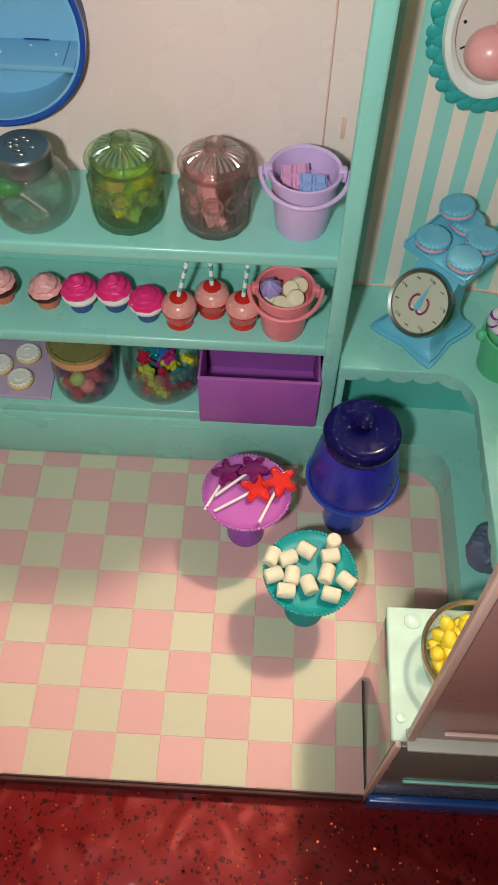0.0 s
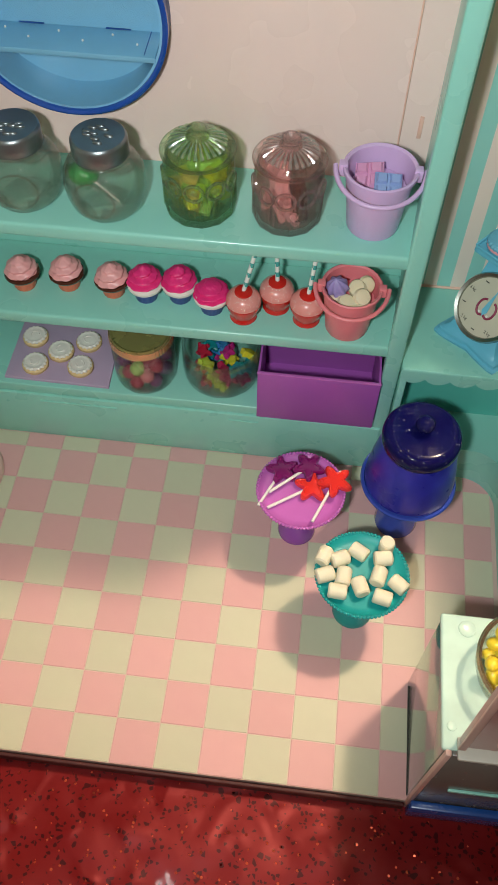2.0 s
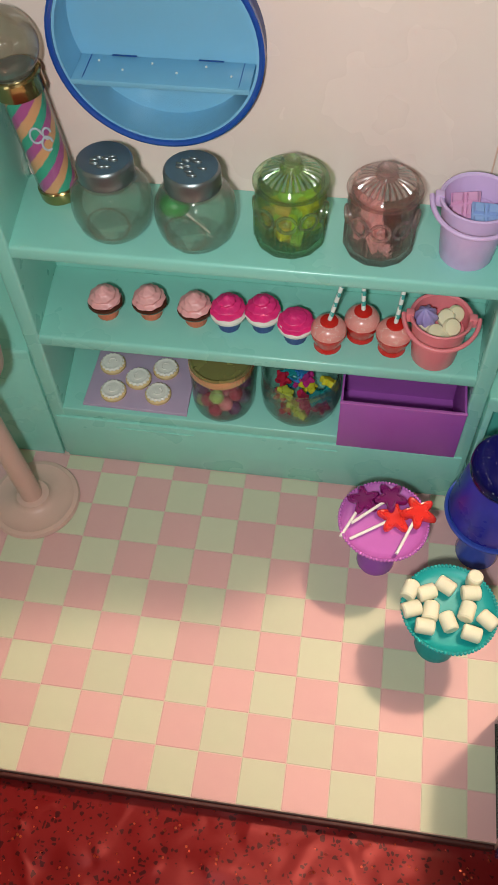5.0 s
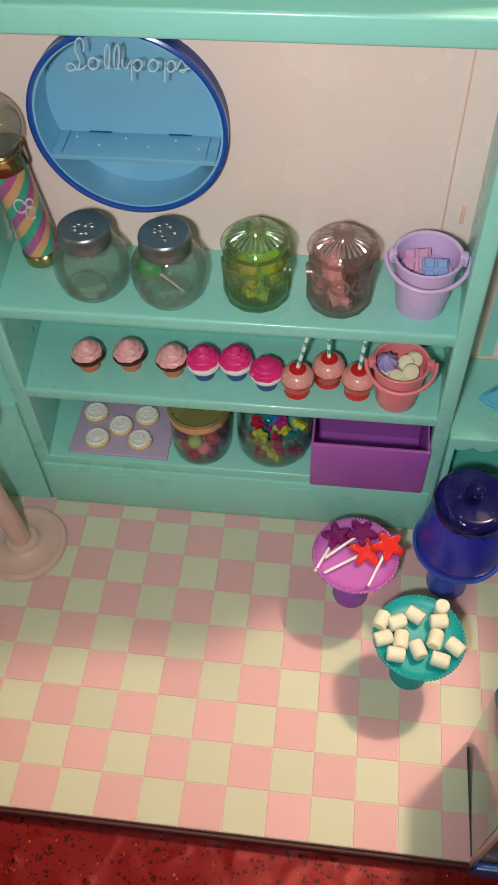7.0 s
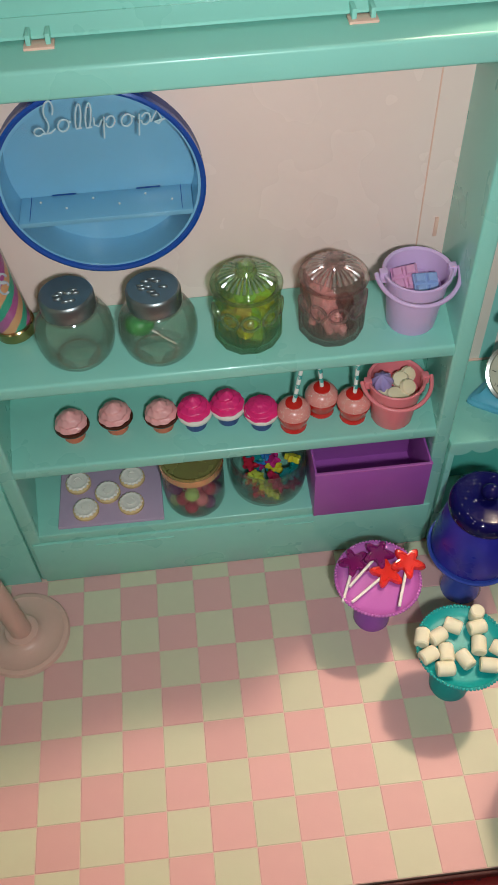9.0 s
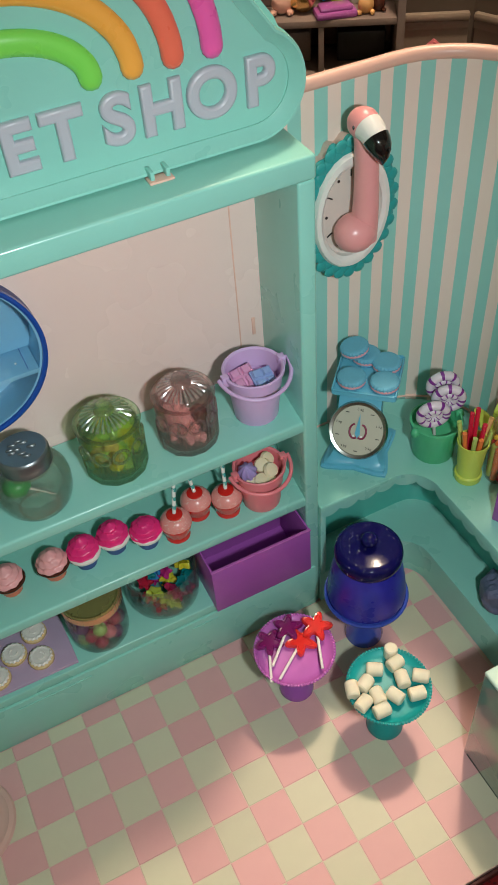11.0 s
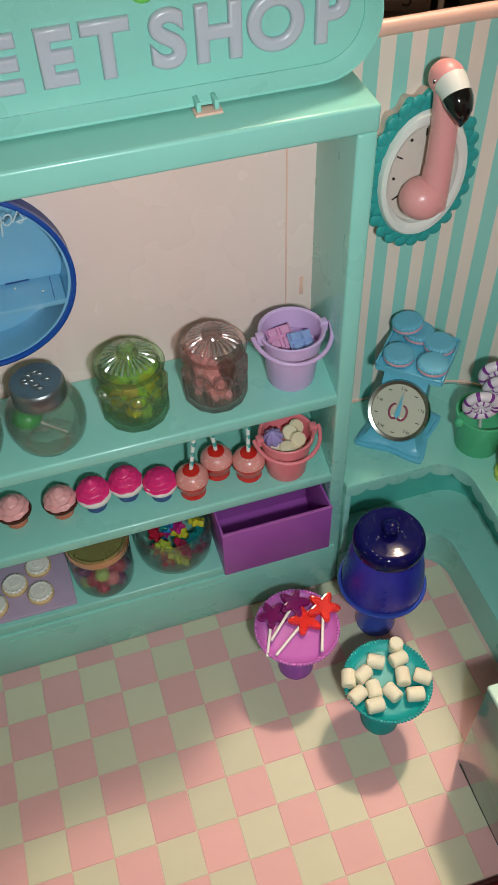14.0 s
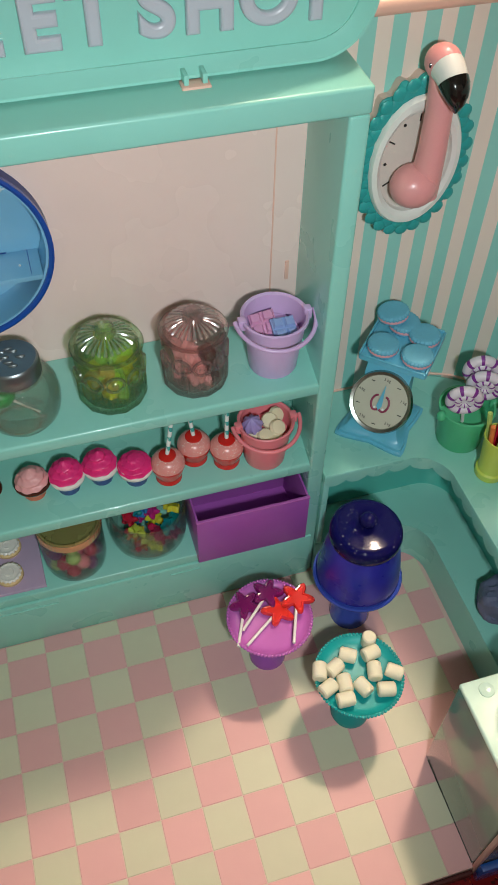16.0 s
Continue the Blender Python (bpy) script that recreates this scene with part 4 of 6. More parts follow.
def cake_dome():
    d = thing("covered_cake_stand", (0.0662, 0.3170, 0), "cobalt blue covered cake stand with glittery domed lid", "cake stand")
    part("foot", lathe([(0, 0), (0.0158, 0), (0.0165, 0.003), (0.0150, 0.010), (0.0128, 0.020), (0.0118, 0.032), (0.0122, 0.044), (0.0150, 0.0545), (0, 0.0550)], 40), BLUE_FOOT, d)
    part("plate", lathe([(0, 0.0540), (0.015, 0.0545), (0.0310, 0.0590), (0.0341, 0.0612), (0.0346, 0.0632), (0.0338, 0.0646), (0.0322, 0.0642), (0.0310, 0.0624), (0, 0.0615)], 64), BLUE_FOOT, d)
    bell = [(0.0316, 0.0650), (0.0318, 0.0680), (0.0314, 0.0760), (0.0302, 0.0870), (0.0282, 0.0980), (0.0258, 0.1080), (0.0240, 0.1135)]
    part("bell", lathe(bell + [(r - 0.0015, z) for r, z in bell[::-1]] + bell[:1], 64), BLUE_GLASS, d, "translucent cobalt bell")
    lid = part("lid", lathe([(0.0225, 0.1120), (0.0240, 0.1112), (0.0257, 0.1126), (0.0266, 0.1158), (0.0268, 0.1195), (0.0262, 0.1228), (0.0246, 0.1250), (0.0222, 0.1262), (0.0200, 0.1264), (0.0150, 0.1270), (0.0080, 0.1276), (0, 0.1278)], 72), BLUE_GLITTER, d, "glittery dark blue lid")
    part("knob", lathe([(0, 0.1272), (0.0042, 0.1274), (0.0040, 0.1288), (0.0056, 0.1306), (0.0066, 0.1330), (0.0062, 0.1356), (0.0044, 0.1376), (0.0020, 0.1385), (0, 0.1386)], 32), BLUE_GLITTER, lid)
    part("inner_cake", lathe([(0, 0.0618), (0.0235, 0.0618), (0.0230, 0.096), (0, 0.0965)], 32), BLUE_FOOT, d)


cake_dome()


def gum_machine():
    g = thing("candy_machine", (-0.2865, 0.3165, 0), "blush pink toy candy machine on a round-footed pole", "candy machine")
    part("foot", lathe([(0, 0), (0.0358, 0), (0.0365, 0.002), (0.0352, 0.0044), (0.0318, 0.0050), (0.0308, 0.0044), (0.0165, 0.0060), (0.0135, 0.0085), (0.0130, 0.0105), (0.0100, 0.0112), (0, 0.0112)], 48), MACHINE, g)
    lean = pose(0, 0, 0, 0, -4, 0)
    part("pole", place(lathe([(0, 0.010), (0.0086, 0.010), (0.0080, 0.160), (0, 0.160)], 28), lean), MACHINE, g)
    part("body", place(lathe([(0, 0.1530), (0.012, 0.1530), (0.0225, 0.1570), (0.0292, 0.1665), (0.0312, 0.1785), (0.0300, 0.1915), (0.0262, 0.2035), (0.0225, 0.2135), (0.0210, 0.2275), (0, 0.2280)], 44), lean), MACHINE, g)
    turn = lean @ pose(0, 0, -0.014, 0, 0, 22)
    mech = part("coin_plate", box(-0.0115, 0.0115, -0.0345, -0.0250, 0.1900, 0.2110, 0.0020), CHROME, g, "embossed chrome coin plate", m=turn)
    part("chute", box(-0.0085, 0.0085, -0.0280, -0.020, 0.2165, 0.2275, 0.003), WHITE, g, m=turn)
    part("crank", tube([(-0.006, -0.0358, 0.2045), (0.006, -0.0358, 0.1975)], 0.0016, 8), CHROME, mech)
    for x, z in ((-0.007, 0.2070), (0.0065, 0.2060), (-0.0065, 0.1945), (0.0070, 0.1950), (0.0, 0.1925)):
        part("embossed_curl", ball(0.0022, (x, -0.0345, z), (1.0, 0.5, 0.8), 2), CHROME, mech)


gum_machine()

# ---- the top shelf ----


def display_drum():
    d = thing("lollipop_drum", DRUM, "round sky blue display box with cobalt rim on the back wall", "display box")
    to_front = pose(0, 0, 0, 90, 0, 0)
    R, D = DRUM_R, 0.0305
    part("drum", place(lathe([(0, 0), (R - 0.0015, 0), (R - 0.0015, D - 0.002), (R - 0.0035, D - 0.002), (R - 0.0035, 0.0030), (0, 0.0030)], 72), to_front), SKY, d)
    # darker blue than the rim: the band's shade is put into its colour
    part("outer_band", place(lathe([(R - 0.0012, 0), (R + 0.0006, 0), (R + 0.0006, D - 0.004), (R - 0.0012, D - 0.004), (R - 0.0012, 0)], 72), to_front), mat("shaded_band_blue", (0.010, 0.035, 0.19), 0.4), d, "blue outer band, darkened in colour for shade")
    part("rim", place(lathe([(R - 0.0022, D - 0.0035), (R + 0.0010, D - 0.0035), (R + 0.0011, D), (R - 0.0004, D + 0.0008), (R - 0.0020, D), (R - 0.0022, D - 0.0035)], 72), to_front), BLUE_RIM, d, "cobalt blue front rim")
    zs = -0.0205
    w = math.sqrt((R - 0.0035) ** 2 - zs ** 2) - 0.0006
    sh = part("inner_shelf", box(-w, w, -D + 0.001, -0.003, zs - 0.0035, zs, 0.0006), SKY, d)
    for x in (-0.026, 0.026):
        part("slot", box(x - 0.0075, x + 0.0075, -0.0042, -0.0031, zs + 0.0001, zs + 0.0005), NAVY, sh)
    for k in range(6):
        part("peg_dot", ball(0.0008, (-0.040 + 0.016 * k, -0.010 - 0.008 * (k % 2), zs + 0.0004), sub=1), WHITE, sh)
    for x in (-w + 0.0065, w - 0.0065):
        part("seam", box(x - 0.0002, x + 0.0002, -D + 0.003, -0.004, zs + 0.0001, zs + 0.0004), BLUE_RIM, sh)
    def loop(cx, cy, rx, ry, a0, a1, n=14, slant=0.25):
        return [(cx + rx * math.cos(radians(a0 + (a1 - a0) * k / n)) + slant * (cy + ry * math.sin(radians(a0 + (a1 - a0) * k / n))), cy + ry * math.sin(radians(a0 + (a1 - a0) * k / n))) for k in range(n + 1)]
    def p_stroke(x):
        return [(x - 0.0020, 0.0005), (x - 0.0008, 0.0042), (x - 0.0022, -0.0045)], loop(x + 0.0014, 0.0020, 0.0021, 0.0023, 160, -170, 14)
    strokes = [loop(-0.0300, 0.0085, 0.0022, 0.0036, -30, 250, 16) + loop(-0.0325, 0.0020, 0.0028, 0.0034, 60, -60, 6) + loop(-0.0345, 0.0002, 0.0022, 0.0016, 20, 330, 10) + [(-0.0290, -0.0006), (-0.0262, 0.0010)],
               loop(-0.0228, 0.0020, 0.0026, 0.0024, 70, 430, 18) + [(-0.0185, 0.0030)],
               loop(-0.0160, 0.0048, 0.0013, 0.0052, -60, 240, 16) + [(-0.0140, 0.0004)],
               loop(-0.0112, 0.0048, 0.0013, 0.0052, -60, 240, 16) + [(-0.0090, 0.0004)],
               [(-0.0076, 0.0042), (-0.0078, 0.0012), (-0.0058, 0.0004), (-0.0040, 0.0030)],
               *p_stroke(-0.0020),
               loop(0.0072, 0.0020, 0.0025, 0.0024, 70, 430, 18) + [(0.0115, 0.0030)],
               *p_stroke(0.0148),
               [(0.0190, 0.0006), (0.0222, 0.0048), (0.0236, 0.0030), (0.0244, 0.0010), (0.0226, -0.0004), (0.0206, 0.0004), (0.0260, 0.0014)]]
    lettering = bmesh.new()
    for s in strokes:
        tube([(1.14 * x + 0.0122, -D - 0.0010, 1.45 * z + 0.0386) for x, z in s], 0.00052, 6, lettering)
    part("clear_window", place(lathe([(0, 0), (R - 0.0042, 0), (R - 0.0042, 0.0006), (0, 0.0006)], 64), Matrix.Translation((0, -D + 0.0004, 0)) @ to_front), glass("window_film", (0.97, 0.98, 0.98), gloss=0.012), d)
    part("lettering", lettering, mat("pale_blue_print", (0.52, 0.66, 0.74), 0.4), d, "white handwriting reading Lollipops")


display_drum()


def round_jar(at, label, lolly, turn):
    j = thing("sweet_jar", at, label, "jar", "sweet jars on the top shelf", rz=turn)
    prof = [(0, 0.0006), (0.0140, 0.0006), (0.0160, 0), (0.0190, 0.0010), (0.0225, 0.0058), (0.0245, 0.0132), (0.0250, 0.0200), (0.0241, 0.0272), (0.0214, 0.0325), (0.0176, 0.0358), (0.0160, 0.0368), (0.0164, 0.0376), (0.0158, 0.0384), (0.0158, 0.0410)]
    def flat(a, r, z):
        # two pressed round flats, front and back
        q = r
        for s in (-90, 90):
            c = math.cos(a - radians(s))
            if c > 0.1:
                q = min(q, 0.0212 / c)
        return q
    part("body", lathe(prof + [(max(0.0, r - 0.0014), max(z, 0.0022)) for r, z in prof[::-1]], 64, wave=flat), JAR_CLEAR, j)
    lid = part("lid", lathe([(0.0160, 0.0384), (0.0167, 0.0384), (0.0170, 0.0392), (0.0169, 0.0478), (0.0164, 0.0494), (0.0154, 0.0503), (0.0060, 0.0504), (0, 0.0504)], 48), TIN, j, "dull silver tin lid")
    # raised edge of each pressed flat, and the neck
    edge = [(0.0117, -0.0003), (0.0121, 0.0005), (0.0126, 0.0005), (0.0129, -0.0003), (0.0117, -0.0003)]
    for s in (-1, 1):
        part("flat_edge", place(lathe(edge, 48), Matrix.Translation((0, s * 0.0211, 0.0186)) @ pose(0, 0, 0, -90 * s, 0, 0)), JAR_EDGE, j)
    part("neck_ring", lathe([(0.0156, 0.0364), (0.0172, 0.0366), (0.0176, 0.0373), (0.0170, 0.0380), (0.0156, 0.0380), (0.0156, 0.0364)], 48), JAR_EDGE, j)
    rnd = random.Random(5 + int(lolly))
    for k in range(9):
        a = rnd.uniform(0, 6.28)
        r = rnd.uniform(0.001, 0.009)
        part("embossed_bump", ball(0.0018, (r * math.cos(a), r * math.sin(a), 0.0505), (1.7, 0.8, 0.75), 2), TIN, lid)
    if lolly:
        l = thing("ball_lollipop", (at[0] - 0.004, at[1] - 0.004, at[2]), "green ball lollipop lying inside the clear jar", "lollipop")
        part("candy", ball(0.0084, (-0.0070, -0.0015, 0.0265), (1.1, 1, 0.85), sub=3), GUM_GREEN, l)
        part("stick", tube([(-0.004, -0.002, 0.0245), (0.0140, -0.0060, 0.0110)], 0.0007, 8), STICK, l)


round_jar((-0.2008, 0.3938, SH1), "clear round sweet jar with dull silver lid, empty", False, 8)
round_jar((-0.1484, 0.3914, SH1), "clear round sweet jar with silver lid holding a green lollipop", True, -6)


def candy_tube():
    c = thing("candy_tube", (-0.2430, 0.4195, SH1), "tall striped candy tube with gold bands and clear globe top", "candy tube")
    c.matrix_basis = c.matrix_basis @ Matrix.Translation((0, 0, 0.0014)) @ pose(0, 0, 0, 3.2, -5.6, 0)
    part("base_band", lathe([(0, 0), (0.0136, 0), (0.0139, 0.001), (0.0139, 0.0075), (0.0130, 0.0085), (0, 0.0085)], 36), OLD_GOLD, c, "gold base band")
    # helical stripes
    bm = bmesh.new()
    seg, rows = 108, 110
    g = [[bm.verts.new((0.0120 * math.cos(2 * math.pi * k / seg), 0.0120 * math.sin(2 * math.pi * k / seg), 0.0086 + 0.068 * r / rows)) for k in range(seg)] for r in range(rows + 1)]
    for r in range(rows):
        for k in range(seg):
            q = bm.faces.new((g[r][k], g[r][(k + 1) % seg], g[r + 1][(k + 1) % seg], g[r + 1][k]))
            u = (3 * k / seg - r / rows * 2.8) % 1.0
            q.material_index = 0 if u < 0.34 else (1 if u < 0.67 else 2)
    part("striped_sleeve", bm, [mat("peach_stripe", (0.74, 0.34, 0.16), 0.35), mat("jade_stripe", (0.03, 0.36, 0.24), 0.35), mat("magenta_stripe", (0.46, 0.07, 0.28), 0.35)], c)
    part("clear_sleeve", lathe([(0.0130, 0.0086), (0.0130, 0.0766)], 40), CLEAR, c)
    for cx, cz, q in ((-0.0022, 0.0490, 0.0034), (0.0026, 0.0415, 0.0032), (0.0042, 0.0480, 0.0024)):
        pts = [(cx + q * math.cos(a), -0.0131 + 0.12 * abs(cx + q * math.cos(a)), cz + 1.5 * q * math.sin(a)) for a in [0.4 * k for k in range(14)]]
        part("emblem", tube(pts, 0.0007, 6), LETTER, c, "silver curl emblem", m=pose(0, 0, 0.004, 0, 0, 30))
    part("top_band", lathe([(0.0118, 0.0762), (0.0150, 0.0764), (0.0150, 0.0820), (0.0152, 0.0842), (0.0158, 0.0870), (0.0150, 0.0880), (0.0120, 0.0880), (0.0118, 0.0762)], 40), OLD_GOLD, c, "gold top band")
    part("globe", ball(0.0198, (0, 0, 0.1040), sub=4), GLOBE, c, "clear globe")
    part("inner_disc", lathe([(0, 0.0876), (0.0125, 0.0876), (0.0125, 0.0890), (0, 0.0890)], 32), TIN, c)


candy_tube()


def pressed_jar(at, label, gm, relief, ray, fill):
    j = thing("lidded_jar", at, label, "jar", "lidded glass jars on the top shelf", rz=11)
    k = 0.0210 / 0.0216 if fill == 2 else 1.0
    def facets(a, r, z):
        """Twelve flat sides at the foot, which fade out upwards, with fine flutes on the lower half."""
        w = 2 * math.pi / 12
        q = math.cos(w / 2) / math.cos((a % w) - w / 2)
        f = max(0.0, min(1.0, (0.030 - z) / 0.018))
        return k * r * (1 + f * (q * 1.012 - 1)) + (0.00060 * math.cos(40 * a) if 0.003 < z < 0.021 and r > 0.019 else 0.0)
    outer = [(0, 0), (0.0196, 0), (0.0210, 0.0010), (0.0216, 0.0034), (0.0217, 0.0120), (0.0216, 0.0205), (0.0214, 0.0215), (0.0214, 0.0330), (0.0210, 0.0358), (0.0198, 0.0382), (0.0196, 0.0405)]
    inner = [(0.0180, 0.0405), (0.0182, 0.0380), (0.0194, 0.0350), (0.0196, 0.0210), (0.0194, 0.0060), (0.0182, 0.0036), (0, 0.0034)]
    part("body", lathe(outer + inner, 240, wave=facets), gm, j)
    for q in range(-2, 3):
        a = radians(-101 + 36 * q)
        spot = Matrix.Translation((k * 0.0212 * math.cos(a), k * 0.0212 * math.sin(a), 0.0272)) @ pose(0, 0, 0, 0, 0, math.degrees(a)) @ pose(0, 0, 0, 0, 90, 0)
        part("ring_relief", place(lathe([(0.0046, -0.0004), (0.0049, 0.0008), (0.0056, 0.0012), (0.0063, 0.0008), (0.0066, -0.0004), (0.0046, -0.0004)], 36), spot), relief, j)
        part("boss", place(lathe([(0, 0.0010), (0.0012, 0.0009), (0.0024, -0.0002)], 20), spot), relief, j)
    top = [(0.0176, 0.0398), (0.0180, 0.0412), (0.0214, 0.0412), (0.0225, 0.0420), (0.0227, 0.0432), (0.0220, 0.0442), (0.0208, 0.0443), (0.0196, 0.0437), (0.0189, 0.0442), (0.0180, 0.0460), (0.0156, 0.0481), (0.0120, 0.0499), (0.0072, 0.0512), (0.0030, 0.0516), (0, 0.0516)]
    under = [(0, 0.0503), (0.0070, 0.0498), (0.0114, 0.0485), (0.0146, 0.0466), (0.0164, 0.0448), (0.0172, 0.0430), (0.0176, 0.0398)]
    lid = part("lid", lathe([(k * r, z) for r, z in top + under], 88), gm, j)
    for q in range(26):
        a = 2 * math.pi * q / 26
        part("ray", tube([(k * r * math.cos(a), k * r * math.sin(a), z) for r, z in ((0.0068, 0.0514), (0.0095, 0.0508), (0.0122, 0.0499), (0.0150, 0.0484), (0.0168, 0.0470))], 0.00120, 8, taper=lambda f: 0.40 + 0.80 * f), ray, lid)
    part("knob", lathe([(0.0060, 0.0510), (0.0047, 0.0526), (0.0052, 0.0543), (0.0060, 0.0556), (0.0058, 0.0570), (0.0044, 0.0579), (0.0022, 0.0582), (0, 0.0582)], 28), relief, lid)
    rnd = random.Random(fill)
    if fill == 1:
        mats = [GUM_LIME, GUM_YELLOW, LIC_LIME, LIC_PEACH]
        for k in range(32):
            a, r = rnd.uniform(0, 6.28), 0.0145 * math.sqrt(rnd.uniform(0.05, 1))
            z = 0.0070 + 0.0034 * (k // 4)
            single("gummy_sweet", box(-0.0048, 0.0048, -0.0034, 0.0034, -0.0026, 0.0026, 0.0012), mats[k % 4], "lime and yellow striped gummy sweet in the green jar", "sweet", "gummy sweets in the green jar", at=Matrix.Translation((at[0] + r * math.cos(a), at[1] + r * math.sin(a), at[2] + z)) @ pose(0, 0, 0, rnd.uniform(-30, 30), rnd.uniform(-30, 30), rnd.uniform(0, 180)))
    else:
        for k in range(24):
            a, r = rnd.uniform(1.8, 5.2), rnd.uniform(0.003, 0.0135)
            z = 0.0090 + 0.0060 * (k // 6)
            bm = box(-0.0022, 0.0022, -0.0022, 0.0022, -0.0062, 0.0062, 0.0009)
            single("rock_candy", bm, SUGAR_PINK, "pink rock candy lump in the rose jar", "sweet", "rock candy in the rose jar", at=Matrix.Translation((at[0] + r * math.cos(a), at[1] + r * math.sin(a), at[2] + z)) @ pose(0, 0, 0, rnd.uniform(-40, 40), rnd.uniform(-40, 40), rnd.uniform(0, 180)))
        single("chocolate_piece", box(-0.0048, 0.0048, -0.0050, 0.0050, 0, 0.027, 0.002), CHOC, "dark chocolate piece inside the rose jar", "sweet", at=pose(at[0] + 0.0080, at[1] - 0.0085, at[2] + 0.0065, 0, -6, 20))


pressed_jar((-0.0914, 0.3960, SH1), "green pressed glass jar with ribbed domed lid", GREEN_GLASS, GREEN_RELIEF, GREEN_RAY, 1)
pressed_jar((-0.0374, 0.3950, SH1), "rose pink pressed glass jar with ribbed lid", PINK_GLASS, PINK_RELIEF, PINK_RAY, 2)


def bucket(at, m, label, group, k=1.0, tilt=0.0):
    b = thing("toy_bucket", at, label, "bucket", group)
    prof = [(0, 0), (0.0158, 0), (0.0164, 0.0010), (0.0186, 0.0190), (0.0190, 0.0192), (0.0196, 0.0240), (0.0206, 0.0330), (0.0224, 0.0336), (0.0226, 0.0356), (0.0216, 0.0362), (0.0200, 0.0352), (0.0180, 0.0180), (0.0150, 0.0014), (0, 0.0014)]
    part("tub", lathe([(r * k * 0.92, z * k * 1.12) for r, z in prof], 56), m, b)
    R = 0.0220 * k
    for s in (-1, 1):
        part("lug", box(s * 0.0204 * k - 0.0026, s * 0.0204 * k + 0.0026, -0.0028, 0.0028, 0.0335 * k, 0.0412 * k, 0.0008), m, b)
    pts = []
    for q in range(25):
        a = math.pi * q / 24
        x = -R * 1.12 * math.cos(a)
        y = -0.0248 * k * math.sin(a)
        pts.append((x, y, (0.0392 - 0.0062 * math.sin(a)) * k))
    part("handle", tube(pts, 0.0015, 10), m, b)
    return b


bucket((0.0152, 0.3940, SH1), LILAC, "lilac plastic toy bucket with chocolate squares", "toy buckets on the shelves", 1.06)
bucket((0.0087, 0.3832, SH2), CORAL, "coral pink plastic toy bucket full of pale sweets", "toy buckets on the shelves", 0.98)


def chocolate(at, m, label):
    c = thing("chocolate_bar", (0, 0, 0), label, "chocolate")
    c.matrix_basis = at
    part("bar", box(-0.0100, 0.0100, -0.0100, 0.0100, 0, 0.0030, 0.0006), m, c)
    for x in (-0.0050, 0.0050):
        for y in (-0.0050, 0.0050):
            bm = box(-0.0042, 0.0042, -0.0042, 0.0042, 0.0030, 0.0056)
            for v in bm.verts:
                if v.co.z > 0.004:
                    v.co.x *= 0.72
                    v.co.y *= 0.72
            part("square", place(bm, Matrix.Translation((x, y, 0))), m, c)


B1 = (0.0152, 0.3940, SH1)
single("filler_paper", lathe([(0, 0.0), (0.0172, 0.0), (0.0182, 0.010), (0, 0.0115)], 28), LILAC, "lilac paper filling inside the bucket", "paper", at=pose(B1[0], B1[1], B1[2] + 0.0190) @ Matrix.Diagonal((0.9, 0.9, 1, 1)))
chocolate(Matrix.Translation((B1[0] - 0.0055, B1[1] + 0.0050, B1[2] + 0.0305)) @ pose(0, 0, 0, 22, -12, -4) @ Matrix.Diagonal((0.84, 0.84, 0.84, 1)), CHOC_PINK, "pink chocolate bar of squares in the lilac bucket")
chocolate(Matrix.Translation((B1[0] + 0.0050, B1[1] - 0.0045, B1[2] + 0.0320)) @ pose(0, 0, 0, 24, 4, 3) @ Matrix.Diagonal((0.8, 0.8, 0.8, 1)), CHOC_BLUE, "pale blue chocolate bar of squares in the lilac bucket")

B2 = (0.0087, 0.3832, SH2)
single("filler_paper", lathe([(0, 0.0), (0.0168, 0.0), (0.0178, 0.008), (0, 0.009)], 28), CORAL, "coral filling inside the bucket", "paper", at=pose(B2[0], B2[1], B2[2] + 0.0195) @ Matrix.Diagonal((0.9, 0.9, 1, 1)))
for x, y, z, rx, ry in ((-0.003, -0.010, 0.0290, 18, 5), (0.0080, -0.0060, 0.0315, 35, 18), (0.0040, 0.0025, 0.0320, 30, -20), (0.0105, 0.0060, 0.0325, 40, 25), (-0.0105, -0.0030, 0.0285, 10, -12), (0.0035, -0.0130, 0.0275, 8, 10)):
    single("disc_sweet", lathe([(0, -0.0018), (0.0050, -0.0016), (0.0062, 0), (0.0050, 0.0022), (0, 0.0030)], 24), CREAM, "pale cream disc sweet in the coral bucket", "sweet", "disc sweets in the bucket", at=Matrix.Translation((B2[0] + 0.88 * x, B2[1] + 0.88 * y, B2[2] + z + 0.0030)) @ pose(0, 0, 0, rx, ry, 0))
bm = lathe([(0, 0), (0.0050, 0.0008), (0.0072, 0.0040), (0.0066, 0.0085), (0.0035, 0.0125), (0.0008, 0.0145), (0, 0.0148)], 64, wave=lambda a, r, z: r * (1 + 0.10 * math.cos(8 * a + z * 220)))
single("swirl_sweet", bm, LAVENDER, "ribbed lavender swirl sweet in the coral bucket", "sweet", at=pose(B2[0] - 0.0085, B2[1] + 0.0020, B2[2] + 0.0305, 12, -10, 0))

